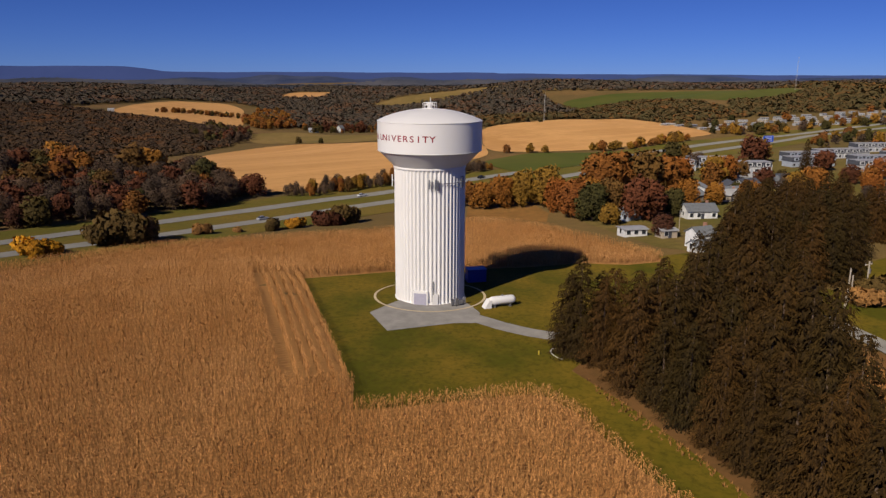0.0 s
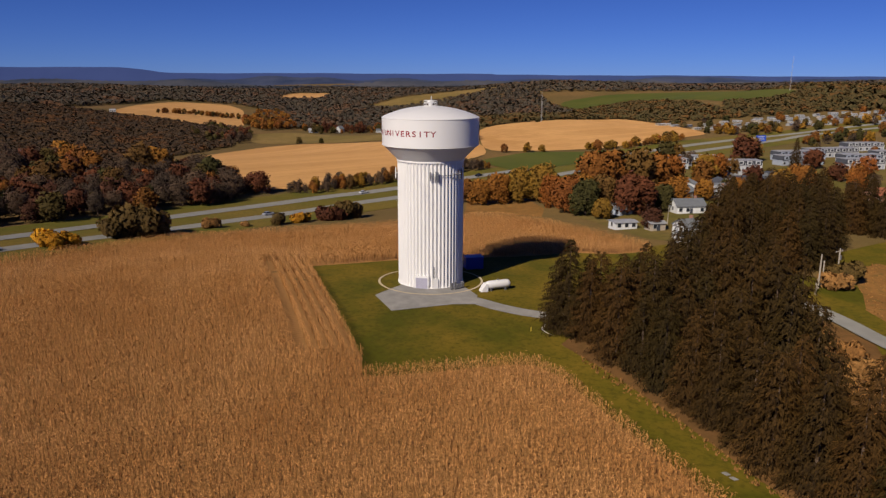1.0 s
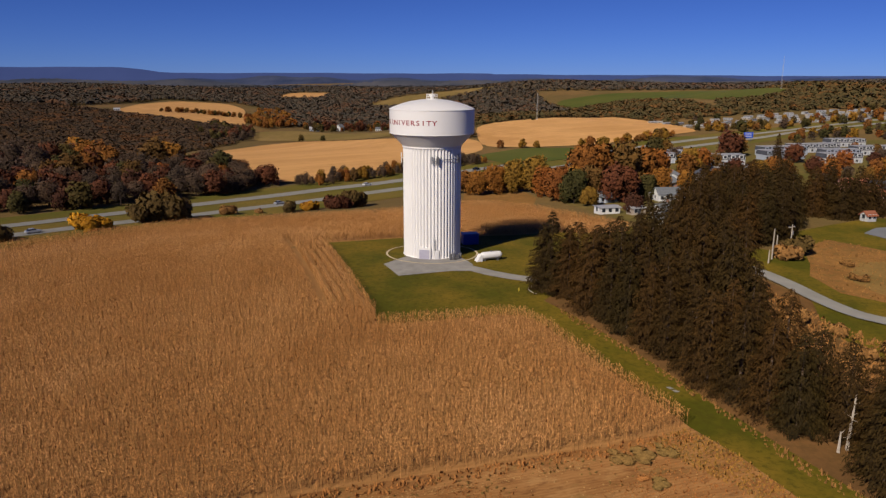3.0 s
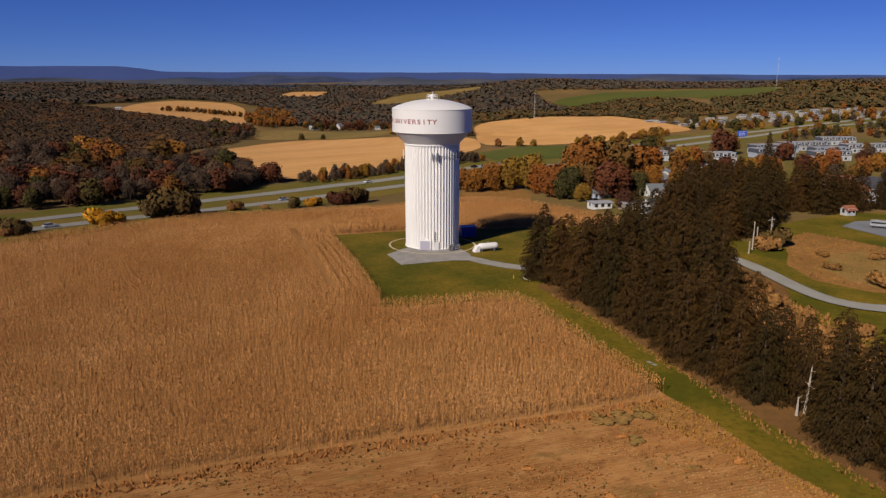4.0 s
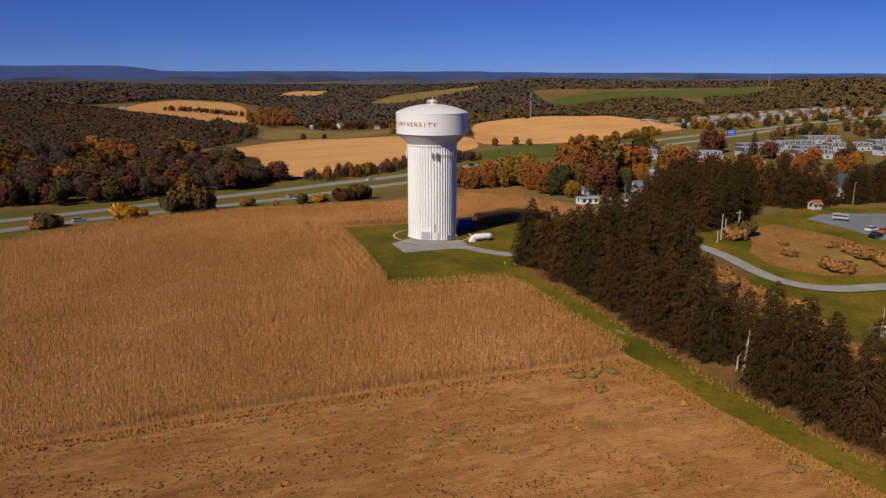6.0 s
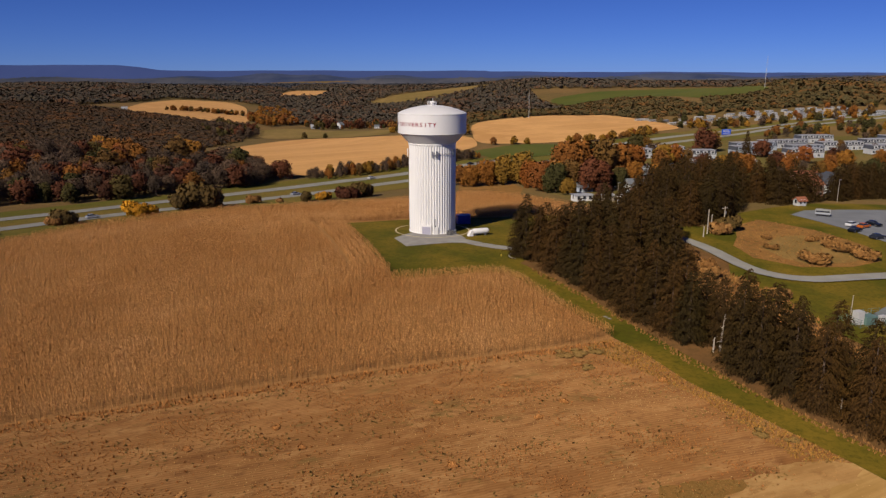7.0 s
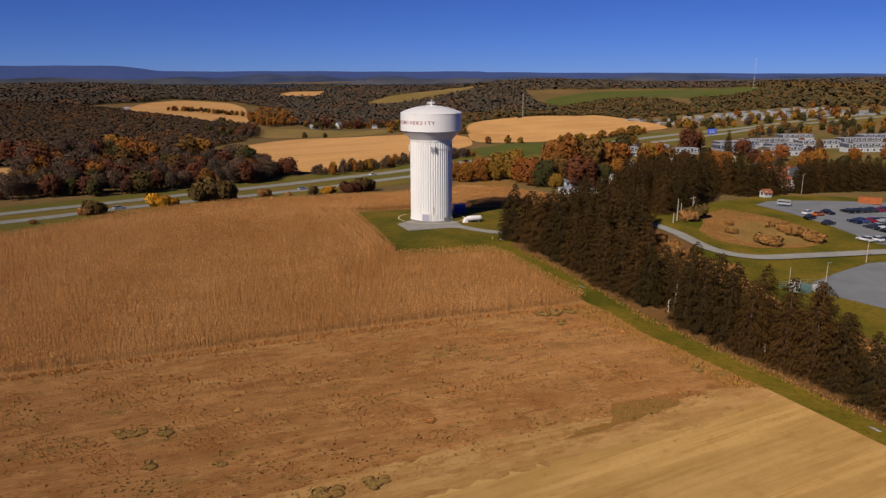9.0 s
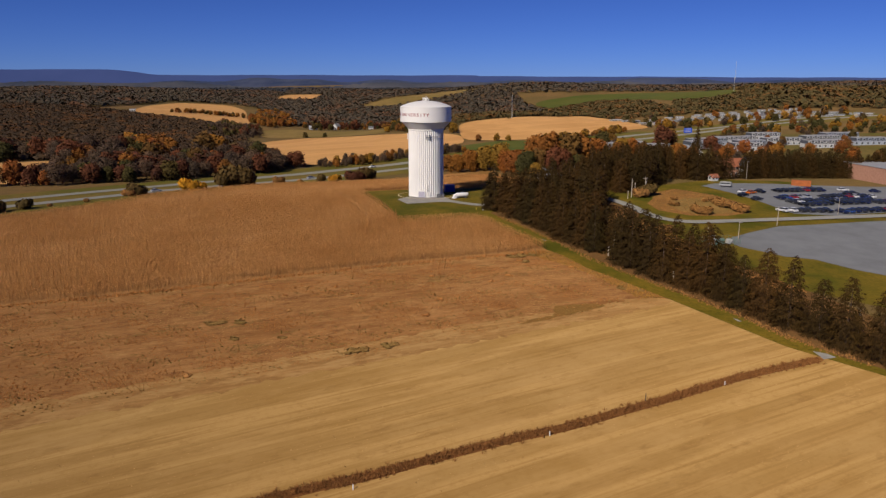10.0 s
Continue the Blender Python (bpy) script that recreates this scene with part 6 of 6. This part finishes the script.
def along(line, width, step, seed, jit=0.5):
    r = np.random.default_rng(seed)
    pts = []
    for p in spline(line, step):
        for k in range(3):
            pts.append((p[0] + r.normal() * width * jit, p[1] + r.normal() * width * jit))
    return np.array(pts)


HEDGE = [(-62, -211), (-40, -200.5), (-16.1, -188.6), (-6.9, -185), (0.2, -181.6), (12.7, -176), (21.1, -172.7), (30.5, -168), (40.7, -162.9), (52.2, -156.7), (64.3, -151.2), (70.3, -148.6)]
tufts("weed_hedge", along(HEDGE, 1.0, 0.075, 5), M_WEEDHEDGE, "strip of dark brown dead weeds between fields", (0.2, 0.6), 12, 0.06)
ribbon("hedge_bank", HEDGE, 2.0, M_BANK, "low dark brown bank under dead weeds", "bank", 0.07, 3)


BEANS = [(-106, -123), (-90, -118), (-62, -110.5), (-48, -106), (-20, -97.5), (5, -91), (21, -86.5), (33, -83), (36.2, -88), (40, -98), (45.3, -106.3), (52.6, -118), (39, -125), (17, -135), (-4, -144.5), (-32, -156.5), (-62, -169.5), (-110, -194)]


def patchy(poly, gap, seed, over, big=1.0):
    """Points in a field, gathered in uneven drifts."""
    q = scatter(poly, gap, seed)
    x, y = q[:, 0] / big, q[:, 1] / big
    nz = np.sin(x / 5.1 + seed) * np.sin(y / 2.7 + x / 11) + 0.6 * np.sin(x / 2.3 + y / 6) * np.sin(y / 1.3 + seed)
    return q[nz + 0.35 * np.random.default_rng(seed).normal(size=len(q)) > over]


tufts("stubble_weeds", patchy(BEANS, 0.42, 402, 0.3, 1.2), M_RUST, "dry rusty weeds and bean stalks in stubble", (0.08, 0.24), 7, 0.1)
tufts("stubble_weeds", patchy(BEANS, 0.85, 409, 0.55, 0.8), M_GREENWEED, "olive green weeds in stubble", (0.1, 0.3), 8, 0.2)
tufts("stubble_clumps", patchy(BEANS, 1.5, 421, 0.25, 1.6), M_CLUMP, "scattered low red-brown weed clumps in stubble", (0.1, 0.26), 16, 0.16)
tufts("stubble_straw", patchy(BEANS, 0.6, 403, 0.1, 1.7), M_STRAW, "pale straw scattered over stubble", (0.04, 0.13), 6, 0.16)
tufts("field_straw", patchy([(-110, -195), (-63, -171), (-46, -160), (-25, -149), (6, -136), (31, -124), (50, -112), (66, -146), (78, -172), (60, -215), (-120, -230)], 1.0, 404, 0.2, 2.2), M_STRAW, "loose pale straw on the mown field", (0.04, 0.13), 6, 0.26)
tufts("straw_strip", along([(-60, -112.2), (-48, -108.4), (-20, -99.9), (5, -93.3), (18, -89.6)], 0.9, 0.16, 12), M_STRAW, "pale trodden straw along the corn", (0.03, 0.1), 6, 0.2)
tufts("seam_straw", patchy(SEAM, 0.45, 411, -0.1, 1.5), M_STRAW, "pale straw drifted over the field edge", (0.03, 0.1), 6, 0.22)
tufts("seam_weeds", patchy(SEAM, 0.6, 412, 0.1, 1.3), M_RUST, "rusty weeds along the field edge", (0.05, 0.16), 6, 0.16)
FRONT = [(-106, -124.5), (-90, -119), (-62, -112), (-48, -107.5), (-20, -99), (5, -92.5), (21, -88), (33, -84), (31.5, -81.7), (21, -85.6), (5, -90.2), (-20, -96.7), (-48, -105.2), (-62, -109.7), (-90, -117.2), (-106, -122.2)]
tufts("corn_edge_weeds", scatter(FRONT, 0.45, 408, 0.6), M_RUST, "rusty brown weeds along the standing corn", (0.2, 0.55), 7, 0.13)
EDGE = [(26, -85), (31.5, -81), (34, -83), (36.2, -87.5), (40, -97.5), (45.3, -105.8), (53, -118.2), (47, -119), (40, -103), (33, -93)]
tufts("edge_weeds", scatter(EDGE, 0.7, 410), M_GREENWEED, "olive weeds along the lawn", (0.1, 0.28), 7, 0.16)
tufts("edge_weeds", scatter(EDGE, 0.42, 403, 0.8), M_GOLDGRASS, "dry orange-brown weeds along the lawn", (0.14, 0.42), 7, 0.1)
tufts("pine_litter_weeds", scatter([(22, -36), (25, -41), (31, -55), (36, -69), (42.5, -87), (50, -101), (58.5, -114), (66, -126), (71, -138), (80, -150), (78, -151.5), (69, -139.5), (63.5, -126.5), (55.5, -113.5), (47.5, -100.5), (41.5, -89.5), (36, -73), (31, -59), (25, -46.5)], 0.7, 404), M_WEED, "dry brown weeds at the foot of the pines", (0.2, 0.6), 7, 0.13)
tufts("rough_weeds", scatter([(82.6, -7.7), (88.3, 8), (98.7, 16), (109, 1.2), (114.3, -15), (110, -28), (100, -33.5), (87, -35), (78.5, -28), (78, -17)], 1.0, 405, 0.6), M_SCRUB, "dry brown rough grass by the lane", (0.15, 0.45), 7, 0.16)
tufts("rough_weeds", scatter([(56, -10), (63, -12), (66, -30), (69, -44), (74, -54), (74, -80), (88, -112), (82, -112), (69, -80), (57, -56), (56, -30)], 1.0, 406), M_WEED, "dry orange-brown scrub behind the pines", (0.25, 0.8), 8, 0.2)
OLIVE_LABEL = "low olive brown weed mat in stubble"
OLIVE = [(19, -134), (22, -131.5), (26.4, -129.5), (27.5, -124.8), (34.3, -122.6), (38.4, -123.2), (34, -126.6), (25, -131.4)]
patch("weed_mat", uneven(OLIVE, 8, 0.25, 0.8, 4), M_OLIVEMAT, OLIVE_LABEL, "weeds", 3, 0.1)
tufts("olive_weeds", scatter(OLIVE, 0.27, 407), M_GREENWEED, "low olive green weeds in stubble", (0.06, 0.2), 7, 0.2)
clump = bush(M_GREENWEED, 85, "weed_clump", "low green weed clump in stubble", 0.9, "weed clumps in the stubble", 0.14)
for x, y, s in ((-41.5, -131, 1.2), (-39.5, -130.6, 0.9), (-36, -130.6, 1.1), (-35, -138.9, 0.9), (-26, -138.8, 0.7), (-12.4, -145.6, 1.2), (-10.6, -145.2, 1.2), (-6.2, -143.4, 1.1), (-4.9, -142.9, 0.9), (44.6, -112, 1.0), (48.2, -113.4, 0.8), (22.5, -88, 1.3), (25, -87.4, 1.4), (28, -86.4, 1.2), (25.4, -92.9, 1.0)):
    ob = put(clump, x, y, s * 1.15, rng.uniform(0, 360))
    ob.scale.z *= 0.22
dryc = bush(M_RUST, 86, "weed_clump", "dry red-brown weed clump in stubble", 0.6, "weed clumps in the stubble", 0.12)
for x, y, s in ((0.8, -128.8, 1.2), (3.9, -119.6, 1.1), (15.6, -108.5, 1), (-19.6, -110.1, 1), (-15.3, -115.1, 0.9), (-27.5, -124.8, 1), (-38.8, -154.7, 1.3), (-69, -144.9, 1.3), (2, -104, 1), (-30, -115, 1), (12, -99, 1), (24, -92, 1), (20, -104, 1.1), (36, -97, 1.2)):
    ob = put(dryc, x, y, s, rng.uniform(0, 360))
    ob.scale.z *= 0.3

# ---- the plan above is drawn in units of 0.85 m; the patterns for copies go ----
PLAN_UNIT = 0.85
tops = [ob for ob in scene.objects if ob.parent is None and ob.type in ("MESH", "EMPTY")]
for ob in tops:
    ob.matrix_basis = Matrix.Scale(PLAN_UNIT, 4) @ ob.matrix_basis
for ob in [o for o in tops if o.location.z < -500]:
    for o in [*ob.children_recursive, ob]:
        bpy.data.objects.remove(o)
